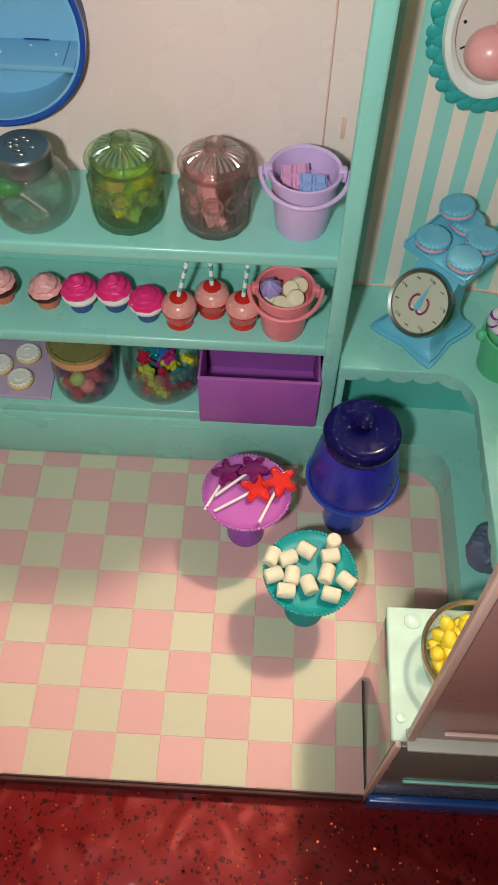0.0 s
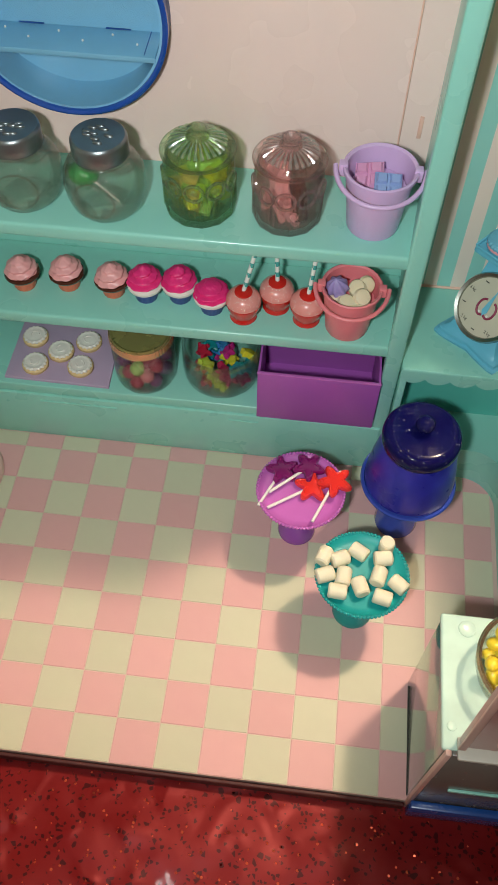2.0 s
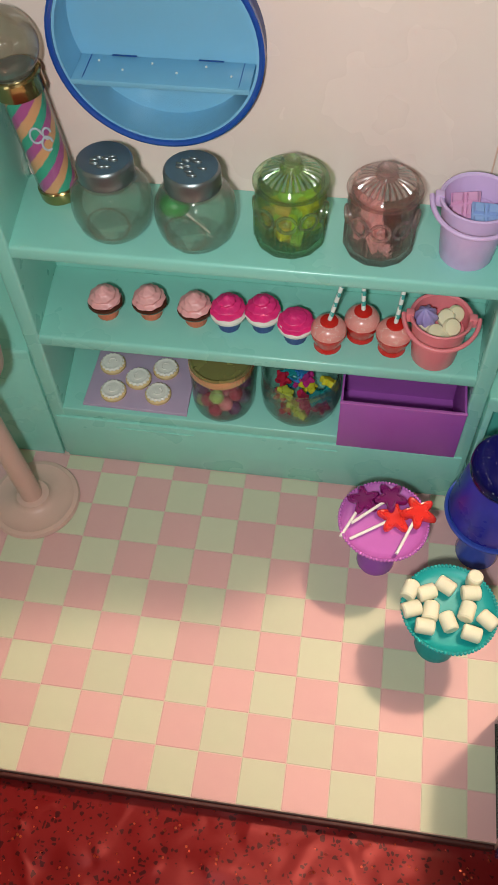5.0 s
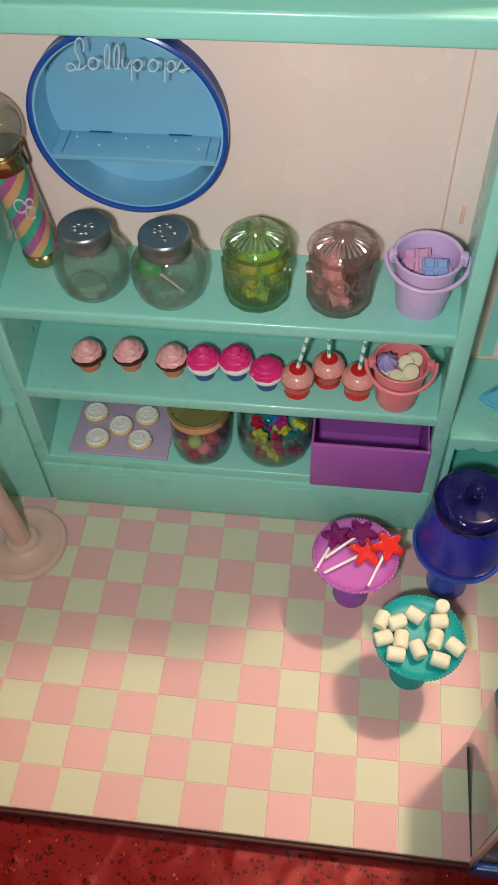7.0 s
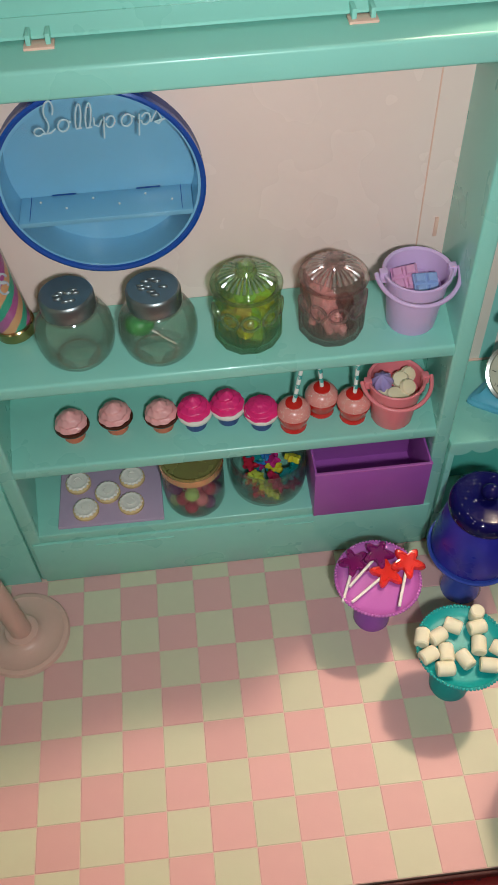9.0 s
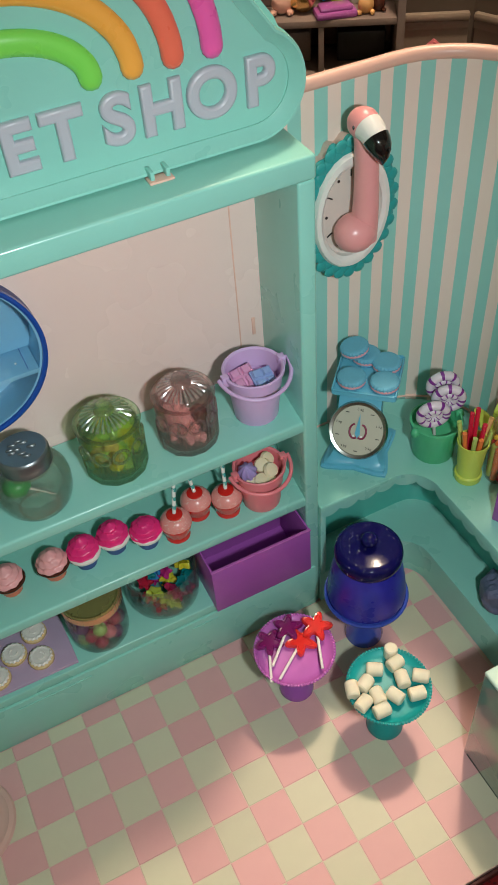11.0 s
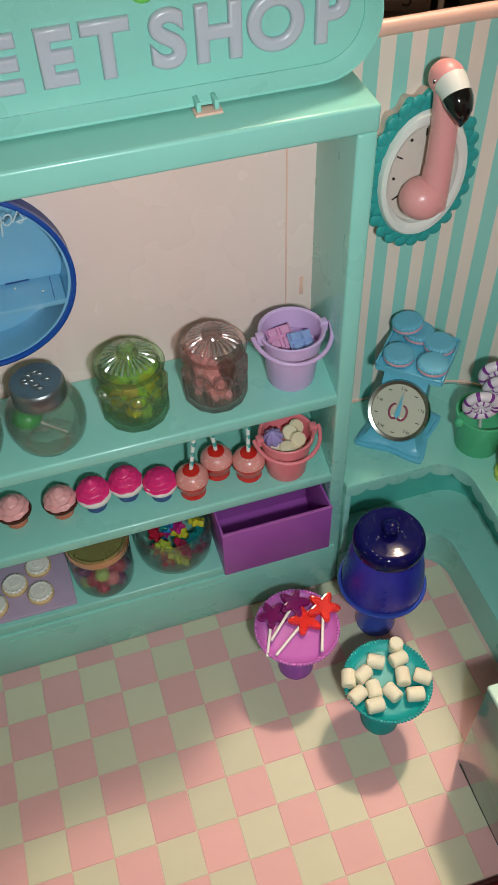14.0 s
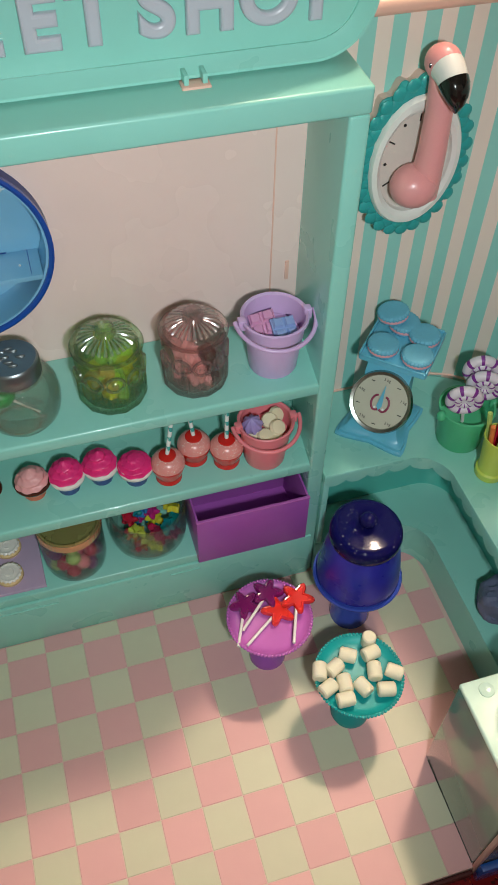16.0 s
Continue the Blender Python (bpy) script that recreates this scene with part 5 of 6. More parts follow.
# ---- the middle shelf ----


def swirl(r, h, turns=2.6, lobes=1, amp=0.16, peak=True):
    """Piped icing: a dome of spiral tiers; lobes above one give it ruffles."""
    def wave(a, q, z):
        t = z / h
        return q * (1 + amp * math.cos(a - t * 2 * math.pi * turns) + 0.034 * math.cos(lobes * a + 18 * t))
    n = 44
    prof = [(0, 0)]
    for k in range(n):
        t = k / n
        prof.append((r * (1 - t ** 1.8) ** (0.8 if peak else 0.5), h * t))
    prof.append((0, h * (1.04 if peak else 1.0)))
    return lathe(prof, 72, wave=wave)


def cupcake(at, case, band, icing, label, group, seed, h=0.0118, flat=False):
    c = thing("cupcake", at, label, "cupcake", group, rz=40 * seed)
    part("case", lathe([(0, 0), (0.0068, 0), (0.0072, 0.0005), (0.0084, 0.0095), (0, 0.0096)], 60, wave=lambda a, r, z: r * (1 + 0.02 * math.cos(20 * a))), case, c)
    dusty = icing is ICING_PINK
    ring = [(0, 0.0090), (0.0090, 0.0088), (0.0112, 0.0092), (0.0120, 0.0106), (0.0114, 0.0120), (0.0060, 0.0124), (0, 0.0124)] if dusty else [(0, 0.0082), (0.0090, 0.0082), (0.0116, 0.0100), (0.0120, 0.0118), (0.0108, 0.0136), (0.0060, 0.0142), (0, 0.0142)]
    part("collar", lathe(ring, 44), band, c)
    part("icing", place(swirl(0.0106 if dusty else 0.0102, h, 3.0 + 0.2 * (seed % 3), 8, 0.085 if dusty else 0.18, not flat), Matrix.Translation((0, 0, 0.0114 if dusty else 0.0128))), icing, c)
    for ob in c.children:
        ob.matrix_basis = Matrix.Diagonal((1.05, 1.05, 1.16, 1))
    return c


for k, (x, y) in enumerate(((-0.2199, 0.3934), (-0.1890, 0.3970), (-0.1562, 0.3945))):
    cupcake((x, y, SH2), CUP_ORANGE, CHOC, ICING_PINK, "toy cupcake with dusty pink swirl and chocolate collar", "cupcakes on the middle shelf", k + 1)
for k, (x, y, h, f) in enumerate(((-0.1325, 0.3928, 0.0126, False), (-0.1087, 0.3950, 0.0126, False), (-0.0853, 0.3873, 0.0078, True))):
    cupcake((x, y, SH2), CUP_BLUE, ICING_WHITE, ICING_HOT, "toy cupcake with hot pink swirl, white collar and blue case", "cupcakes on the middle shelf", k + 2, h, f)


def cake_pop(at, lean, label):
    c = thing("cake_pop", at, label, "cake pop", "cake pops on the middle shelf")
    part("cup", lathe([(0, 0), (0.0082, 0), (0.0088, 0.0008), (0.0084, 0.0022), (0.0080, 0.0035), (0.0100, 0.0080), (0.0111, 0.0120), (0.0112, 0.0132), (0, 0.0134)], 40), POP_RED, c)
    part("cake", lathe([(0.0106, 0.0128), (0.0112, 0.0134), (0.0109, 0.0156), (0.0094, 0.0182), (0.0062, 0.0206), (0, 0.0212)], 40), POP_PINK, c, "pink glittery cake")
    part("red_top", lathe([(0, 0.0200), (0.0058, 0.0200), (0.0056, 0.0212), (0.0030, 0.0222), (0, 0.0223)], 32), POP_RED, c)
    for ob in c.children:
        ob.matrix_basis = Matrix.Diagonal((1.08, 1.08, 1.16, 1))
    d = Vector(lean)
    base = Vector((0, 0, 0.0248))
    L = 0.040
    straw = part("straw", tube([base, base + d * L], 0.0015, 10), STRAW, c)
    for k in range(5):
        a = base + d * (0.004 + 0.0075 * k)
        part("stripe", tube([a + Vector((0.0002, 0, 0)), a + d * 0.0032], 0.00158, 10), STRAW_STRIPE, straw)


cake_pop((-0.0627, 0.3830, SH2), Vector((0.24, 0.30, 1)).normalized(), "toy cake pop with red cup, glitter top and striped straw")
cake_pop((-0.0410, 0.3947, SH2), Vector((-0.09, 0.34, 1)).normalized(), "toy cake pop with red cup, glitter top and striped straw")
cake_pop((-0.0192, 0.3857, SH2), Vector((0.10, 0.30, 1)).normalized(), "toy cake pop with red cup, glitter top and striped straw")

# ---- the bottom shelf ----
TR = 0.0030
single("serving_tray", slab([(-0.2480, 0.3700), (-0.1655, 0.3690), (-0.1670, 0.4330), (-0.2470, 0.4330)], SH3 + 0.0002, SH3 + TR, 0.0008), LILAC_TRAY, "flat lilac foam tray under iced biscuits", "tray")


def biscuit(at, rz):
    b = thing("iced_biscuit", at, "round butter biscuit with crimped white icing", "biscuit", "iced biscuits on the tray", rz=rz)
    part("biscuit", lathe([(0, 0), (0.0094, 0), (0.0102, 0.0012), (0.0102, 0.0034), (0.0092, 0.0046), (0, 0.0046)], 40), COOKIE, b)
    part("icing", lathe([(0, 0.0044), (0.0090, 0.0044), (0.0090, 0.0054), (0.0078, 0.0062), (0.0064, 0.0056), (0.0052, 0.0058), (0, 0.0060)], 72, wave=lambda a, r, z: r * (1 + (0.05 if r > 0.007 else 0.01) * math.cos(16 * a))), ICING_WHITE, b)
    part("swirl_line", tube([(0.0032 * math.cos(q), 0.0032 * math.sin(q), 0.0061) for q in [k * 0.3 for k in range(15)]], 0.0005, 6), ICING_WHITE, b)


for k, (x, y) in enumerate(((-0.2325, 0.4090), (-0.1893, 0.4092), (-0.2090, 0.3970), (-0.2260, 0.3825), (-0.1905, 0.3840))):
    biscuit((x, y, SH3 + TR), 50 * k)


def gold_jar():
    at = (-0.1396, 0.3895, SH3)
    j = thing("gold_lidded_jar", at, "clear jar with gold lid half full of gumballs", "jar")
    outer = [(0, 0), (0.0205, 0), (0.0226, 0.0012), (0.0236, 0.0050), (0.0238, 0.0120), (0.0238, 0.0370), (0.0230, 0.0405), (0.0216, 0.0425)]
    part("body", lathe(outer + [(max(0.0, r - 0.0013), max(z, 0.0018)) for r, z in outer[::-1]], 52), CLEAR_BOWL, j)
    lid = part("lid", lathe([(0.0222, 0.0430), (0.0232, 0.0430), (0.0233, 0.0500), (0.0227, 0.0512), (0.0214, 0.0508), (0.0208, 0.0502), (0, 0.0502)], 60), mat("olive_gold_lid", (0.40, 0.35, 0.13), 0.26, metal=0.6), j, "olive gold lid with copper band")
    band = [(0.0233, 0.0424), (0.0240, 0.0426), (0.0243, 0.0440), (0.0241, 0.0458), (0.0243, 0.0478), (0.0240, 0.0494), (0.0233, 0.0496), (0.0233, 0.0424)]
    part("band", lathe(band, 120, wave=lambda a, r, z: r + (0.00022 * math.cos(60 * a) if r > 0.0236 else 0.0)), COPPER, lid, "milled copper band")
    part("bow", ball(0.0030, (0.0035, 0, 0.0518), (1.3, 0.8, 0.7), 2, ball(0.0030, (-0.0035, 0, 0.0518), (1.3, 0.8, 0.7), 2)), BLACK, lid, "dark bow")
    mats = [GUM_PURPLE, GUM_RED, LIC_LIME, GUM_PURPLE, CORAL, GUM_RED]
    g0 = {}
    for k in range(30):
        lay, q = divmod(k, 10)
        if q < 7:
            a, r = q * 0.898 + lay * 0.5, 0.0162
        else:
            a, r = q * 2.09 + lay, 0.0070
        p = pose(at[0] + r * math.cos(a), at[1] + r * math.sin(a), at[2] + 0.0076 + 0.0082 * lay)
        m = mats[(k * 5 + lay) % 6]
        if m.name in g0:
            copy_thing(g0[m.name], p)
        else:
            g0[m.name] = single("gumball", ball(0.0057, sub=2), m, "small round gumball in the clear jar", "gumball", "gumballs in the jar", at=p)


gold_jar()


def gummy(name, colour):
    """Jelly: light passes into it and comes out softened."""
    m = mat(name, colour, 0.22, sss=0.6, var=0.15, scale=200, bump=0.06)
    m.node_tree.nodes["Principled BSDF"].inputs["Transmission Weight"].default_value = 0.25
    return m


def bear(material, at):
    """A pressed gummy animal: head with ears, four stubby limbs."""
    pts = []
    for k in range(44):
        a = 2 * math.pi * k / 44
        r = 0.0046 + 0.0017 * math.cos(5 * a - math.pi / 2) + 0.0006 * math.cos(2 * a + math.pi)
        if 0.9 < a < 2.24:
            r += 0.0007 * abs(math.cos(3 * (a - math.pi / 2)))
        pts.append((r * math.cos(a), r * math.sin(a)))
    return single("gummy_candy", place(slab(pts, -0.0018, 0.0022, 0.0010), Matrix.Diagonal((1.10, 1.10, 1.20, 1))), material, "glossy coloured gummy candy in the glass bowl", "sweet", "gummy candies in the bowl", at=at)


def gummy_bowl():
    at = (-0.0806, 0.3960, SH3)
    j = thing("glass_bowl", at, "clear round bowl full of coloured gummy candies", "bowl")
    outer = [(0, 0), (0.0215, 0), (0.0262, 0.0014), (0.0292, 0.0060), (0.0301, 0.0130), (0.0303, 0.0230), (0.0297, 0.0370), (0.0299, 0.0388), (0.0296, 0.0398)]
    part("body", lathe(outer + [(max(0.0, r - 0.0018), max(z, 0.0034) if z < 0.03 else z) for r, z in outer[::-1]], 64), CLEAR_BOWL, j)
    rnd = random.Random(9)
    mats = [gummy("teal_gummy", (0.01, 0.36, 0.38)), gummy("yellow_gummy", (0.80, 0.72, 0.05)), gummy("magenta_gummy", (0.60, 0.03, 0.26)), gummy("blue_gummy", (0.04, 0.26, 0.62)), gummy("teal_gummy_dark", (0.01, 0.28, 0.30)), gummy("red_gummy", (0.58, 0.02, 0.06)), gummy("lime_gummy", (0.66, 0.76, 0.10)), gummy("crimson_gummy", (0.52, 0.02, 0.10))]
    made = {}
    for k in range(24):
        lay = k // 8
        a = k * 2.399
        r = 0.0210 * math.sqrt(((k * 3) % 8 + 0.5) / 8)
        p = Matrix.Translation((at[0] + r * math.cos(a), at[1] + r * math.sin(a), at[2] + 0.0095 + 0.0070 * lay)) @ pose(0, 0, 0, rnd.uniform(-28, 28), rnd.uniform(-28, 28), rnd.uniform(0, 360))
        m = mats[(k * 3 + lay) % 8]
        if m.name in made:
            copy_thing(made[m.name], p)
        else:
            made[m.name] = bear(m, p)


gummy_bowl()


def purple_box():
    b = thing("drawer_box", (-0.0058, 0.3855, SH3 - 0.0015), "open purple card drawer box jutting from the bottom shelf", "box")
    w, d, h, k = 0.0437, 0.0270, 0.0535, 0.0016
    part("front", box(-w, w, -d, -d + k, 0, h - 0.001, 0.0004), PURPLE, b)
    part("back", box(-w, w, d - k, d, 0, h, 0.0004), PURPLE, b)
    for x in (-w, w - k):
        part("side", box(x, x + k, -d + k, d - k, 0, h, 0.0004), PURPLE, b)
    part("bottom", box(-w + k, w - k, -d + k, d - k, 0, k), PURPLE, b)
    part("rim", box(-w - 0.0004, w + 0.0004, -d - 0.0004, -d + 0.0022, h - 0.0012, h, 0.0004), ORCHID, b)


purple_box()
# ---- on the corner counter ----


def kitchen_scale():
    s = thing("toy_scale", (0.1095, 0.4025, CT), "pale blue toy kitchen scale with round ivory dial", "scale", rz=-42)
    # flared foot with stepped, pinched sides
    bm = bmesh.new()
    rows = []
    for z, h, pinch in ((0, 0.0285, 0.16), (0.0022, 0.0290, 0.16), (0.0030, 0.0268, 0.16), (0.0055, 0.0265, 0.15), (0.0062, 0.0245, 0.14), (0.0095, 0.0215, 0.10), (0.0150, 0.0190, 0.06), (0.0230, 0.0176, 0.02), (0.0400, 0.0172, 0.0), (0.0520, 0.0170, 0.0), (0.0640, 0.0168, 0.0), (0.0740, 0.0190, 0.0), (0.0765, 0.0190, 0.0)):
        ring = []
        for k in range(64):
            a = 2 * math.pi * k / 64
            c, q = math.cos(a), math.sin(a)
            f = 1 / max(abs(c), abs(q))
            m = min(abs(c), abs(q)) / max(abs(c), abs(q))
            r = h * f * (1 - pinch * (1 - m) * (1 if m < 0.9 else 1)) * (1 - 0.07 * m ** 6)
            dy = 0.88 if z > 0.02 else 1.0
            # the front slopes back above the dial
            slope = -0.0140 + 0.78 * (z - 0.0393) if z > 0.02 else -1.0
            ring.append(bm.verts.new((r * c, max(r * q * dy, min(slope, 0.004)), z)))
        rows.append(ring)
    for a, b in zip(rows, rows[1:]):
        for k in range(64):
            bm.faces.new((a[k], a[(k + 1) % 64], b[(k + 1) % 64], b[k]))
    bm.faces.new(rows[0][::-1])
    bm.faces.new(rows[-1])
    part("body", bm, SCALE_BLUE, s)
    front = Matrix.Translation((0.0013, -0.0120, 0.0362)) @ pose(0, 0, 0, 52, 0, 0) @ Matrix.Diagonal((0.95, 0.95, 1, 1))
    dial = part("dial", place(lathe([(0, 0.0042), (0.0215, 0.0042), (0.0215, 0.0050), (0, 0.0052)], 48), front), DIAL, s, "ivory dial face")
    part("housing", place(lathe([(0, -0.0200), (0.0120, -0.0190), (0.0190, -0.0060), (0.0222, 0.0010), (0.0222, 0.0040), (0, 0.0041)], 44), front), SCALE_BLUE, s)
    part("bezel", place(lathe([(0.0210, -0.001), (0.0242, -0.001), (0.0250, 0.004), (0.0238, 0.0072), (0.0215, 0.0066), (0.0210, 0.0052), (0.0210, -0.001)], 56), front), CHROME, dial, "chrome bezel ring")
    for k in range(10):
        a = 2 * math.pi * k / 10
        spot = front @ Matrix.Translation((0.0178 * math.sin(a), 0.0178 * math.cos(a), 0.0052))
        if k % 2:
            part("tick", place(box(-0.0015, 0.0015, -0.00035, 0.00035, 0, 0.0002), spot), INK, dial)
        else:
            part("dial_number", place(text_mesh(f"{k // 2 or 5} kg", 0.0031, 0.0001), spot @ Matrix.Translation((0, -0.0011, 0)) @ pose(0, 0, 0, -90, 0, 0)), INK, dial)
    ned = bmesh.new()
    vs = [ned.verts.new(p) for p in ((0.0004, 0.0145, 0.0060), (-0.0022, -0.003, 0.0060), (0, -0.0065, 0.0060), (0.0022, -0.003, 0.0060))]
    ned.faces.new(vs)
    r = bmesh.ops.extrude_face_region(ned, geom=ned.faces[:])
    bmesh.ops.translate(ned, verts=[v for v in r["geom"] if isinstance(v, bmesh.types.BMVert)], vec=(0, 0, 0.0004))
    part("needle", place(ned, front), SCALE_BLUE, dial)
    for sx in (-1, 1):
        part("rivet", place(ball(0.0011, (sx * 0.0034, -0.0050, 0.0060), (1, 1, 0.5), 1), front), WHITE, s)
    for sx in (-1, 1):
        part("emblem", place(tube([(sx * (0.0030 + 0.0040 * math.sin(q)), 0.0060 * math.cos(q) - 0.001, 0.0055) for q in [k * 0.4 for k in range(14)]], 0.00085, 6), front), CRIMSON, dial)
    top = Matrix.Translation((0.0046, 0.0061, -0.0042))
    part("plate", place(slab([(x * 0.0250, y * 0.0250) for x, y in ((-1, -0.90), (-0.97, -0.97), (-0.90, -1), (0.90, -1), (0.97, -0.97), (1, -0.90), (1, 0.90), (0.97, 0.97), (0.90, 1), (-0.90, 1), (-0.97, 0.97), (-1, 0.90))], 0.0818, 0.0850, 0.0012), top), SCALE_BLUE, s)
    lip = join(join(box(-0.0235, 0.0235, -0.0250, -0.0234, 0.0845, 0.0868, 0.0006), box(-0.0235, 0.0235, 0.0234, 0.0250, 0.0845, 0.0868, 0.0006)), join(box(-0.0250, -0.0234, -0.0235, 0.0235, 0.0845, 0.0868, 0.0006), box(0.0234, 0.0250, -0.0235, 0.0235, 0.0845, 0.0868, 0.0006)))
    part("plate_lip", place(lip, top), SCALE_BLUE, s)
    part("neck", place(lathe([(0, 0.0750), (0.0135, 0.0750), (0.0122, 0.0768), (0.0130, 0.0790), (0, 0.0790)], 28), Matrix.Translation((0.0030, 0.0080, 0))), SCALE_BLUE, s)


kitchen_scale()


def macaron(dx, dy, dz, tilt):
    base = pose(0.1170, 0.4040, CT + 0.0810, 0, 0, -42)
    m = thing("toy_macaron", (0, 0, 0), "round blue toy macaron with pink cream filling", "macaron", "macarons on the scale")
    m.matrix_basis = base @ Matrix.Translation((dx, dy, dz)) @ pose(0, 0, 0, *tilt)
    crimp = lambda a, r, z: r * (1 + (0.035 * math.cos(26 * a) if 0.009 < r else 0))
    part("lower_shell", lathe([(0, 0), (0.0095, 0), (0.0104, 0.0010), (0.0104, 0.0022), (0, 0.0023)], 78, wave=crimp), MAC_BLUE, m)
    part("cream", lathe([(0, 0.0022), (0.0104, 0.0022), (0.0107, 0.0030), (0.0104, 0.0040), (0, 0.0040)], 40), MAC_PINK, m)
    part("upper_shell", lathe([(0, 0.0039), (0.0104, 0.0039), (0.0106, 0.0052), (0.0096, 0.0066), (0.0086, 0.0069), (0.0050, 0.0066), (0, 0.0065)], 78, wave=crimp), MAC_BLUE, m)
    for ob in m.children:
        ob.matrix_basis = Matrix.Diagonal((1.06, 1.06, 1.12, 1))


macaron(0.0142, -0.0128, 0.0, (0, 0, 0))
macaron(-0.0112, -0.0125, 0.0, (0, 0, 20))
macaron(0.0122, 0.0098, 0.0, (0, 0, 50))
macaron(-0.0050, 0.0160, 0.0, (0, 0, 10))
macaron(-0.0135, 0.0145, 0.0078, (2, -9, 0))


def flamingo_clock():
    c = thing("flamingo_clock", (0.1130, 0.4345, 0.3440), "oval wall clock with teal leafy frame and flamingo head", "clock")
    front = UPRIGHT
    rx, rz = 0.0268, 0.0390
    def oval(a0, a1, sy):
        return Matrix.Diagonal((a0, a1, sy, 1))
    bm = lathe([(0, 0), (1.28, 0), (1.30, 0.3), (1.22, 0.9), (1.05, 1.0), (1.0, 0.6), (0, 0.6)], 96, wave=lambda a, r, z: r * (1 + (0.045 * math.sin(17 * a) if r > 1.1 else 0)))
    place(bm, front @ oval(1.05 * rx, 1.02 * rz, 0.0050))
    for v in bm.verts:
        v.co += 0.0011 * Vector((noise.noise(v.co * 330), noise.noise(v.co * 330 + Vector((9, 0, 0))), noise.noise(v.co * 330 + Vector((0, 9, 0)))))
    part("backing", place(lathe([(0, -1.78), (1.26, -1.78), (1.31, -0.3), (1.31, -0.1), (1.28, 0.0), (0, 0.0)], 96, wave=lambda a, r, z: r * (1 + (0.045 * math.sin(17 * a) if r > 1.1 else 0))), front @ oval(rx, rz, 0.0050)), mat("blush_backing", (0.70, 0.52, 0.45), 0.4), c, "blush backing plate")
    part("leafy_frame", bm, TEAL_CLOCK, c, "teal scalloped frame")
    for ring in range(2):
        bm = bmesh.new()
        for k in range(26):
            a = 2 * math.pi * (k + 0.5 * ring) / 26
            q = 1.15 + 0.12 * ring
            ball(0.0042, (q * rx * math.cos(a), -0.0046, q * rz * math.sin(a)), (1.15, 0.36, 1.15), 2, bm)
        part("leaf_ring", bm, TEAL_CLOCK, c)
    part("white_ring", place(lathe([(0.85, 0.4), (1.10, 0.4), (1.12, 1.0), (1.07, 1.45), (0.96, 1.55), (0.87, 1.25), (0.85, 0.4)], 72), front @ oval(rx, rz, 0.0062)), WHITE, c, "white oval ring")
    face = part("face", place(lathe([(0, 0.5), (0.86, 0.5), (0.86, 0.62), (0, 0.62)], 60), front @ oval(rx, rz, 0.0062)), CLOCK_FACE, c)
    for k in range(12):
        a = 2 * math.pi * k / 12
        p = Matrix.Translation((0.70 * rx * math.sin(a), -0.0041, 0.72 * rz * math.cos(a)))
        if k % 2:
            part("hour_dot", place(lathe([(0, 0), (0.0010, 0), (0.0010, 0.0004), (0, 0.0004)], 12), p @ front), INK, face)
        else:
            part("hour_bar", place(box(-0.00045, 0.00045, -0.0004, 0, -0.0024, 0.0024), p @ pose(0, 0, 0, 0, -math.degrees(a) * -1, 0)), INK, face)
    # flamingo: body, neck, head, beak
    bird = part("flamingo", ball(0.0144, (-0.0016, -0.0165, -0.0095), (1.05, 0.95, 0.95), 3), FLAMINGO, c, "pink flamingo bust")
    part("chest_curl", tube([(-0.0010, -0.0170, -0.0100), (-0.0080, -0.0175, -0.0085), (-0.0110, -0.0160, -0.0030)], 0.0085, 16, taper=lambda f: 1.0 - 0.35 * f), FLAMINGO, bird)
    neck = [(0.0040, -0.0165, -0.0150), (0.0052, -0.0170, -0.0040), (0.0058, -0.0172, 0.0140), (0.0055, -0.0170, 0.0380), (0.0042, -0.0160, 0.0560), (0.0034, -0.0145, 0.0640)]
    part("neck", tube(neck, 0.0074, 20, taper=lambda f: 1.42 - 0.50 * f ** 0.7), FLAMINGO, bird)
    part("head", ball(0.0102, (0.0032, -0.0150, 0.0660), (1.0, 1.08, 0.98), 3), FLAMINGO, bird)
    part("bill", tube([(0.0034, -0.0200, 0.0655), (0.0036, -0.0250, 0.0638), (0.0036, -0.0288, 0.0612)], 0.0086, 20, taper=lambda f: 1.10 - 0.16 * f), WHITE, bird, "white bill")
    part("bill_tip", tube([(0.0037, -0.0284, 0.0618), (0.0040, -0.0308, 0.0598), (0.0043, -0.0326, 0.0572), (0.0046, -0.0338, 0.0545), (0.0048, -0.0346, 0.0516), (0.0049, -0.0349, 0.0488), (0.0049, -0.0350, 0.0466)], 0.0085, 20, taper=lambda f: max(0.10, 1.0 - f ** 2.0)), BLACK, bird, "glossy black bill tip")
    for x in (-0.0062, 0.0124):
        part("eye", ball(0.0011, (x, -0.0185, 0.0668), (0.7, 1, 1.5), 1), BLACK, bird)
    bird.matrix_basis = Matrix.Translation((-0.0018, 0, 0))


flamingo_clock()


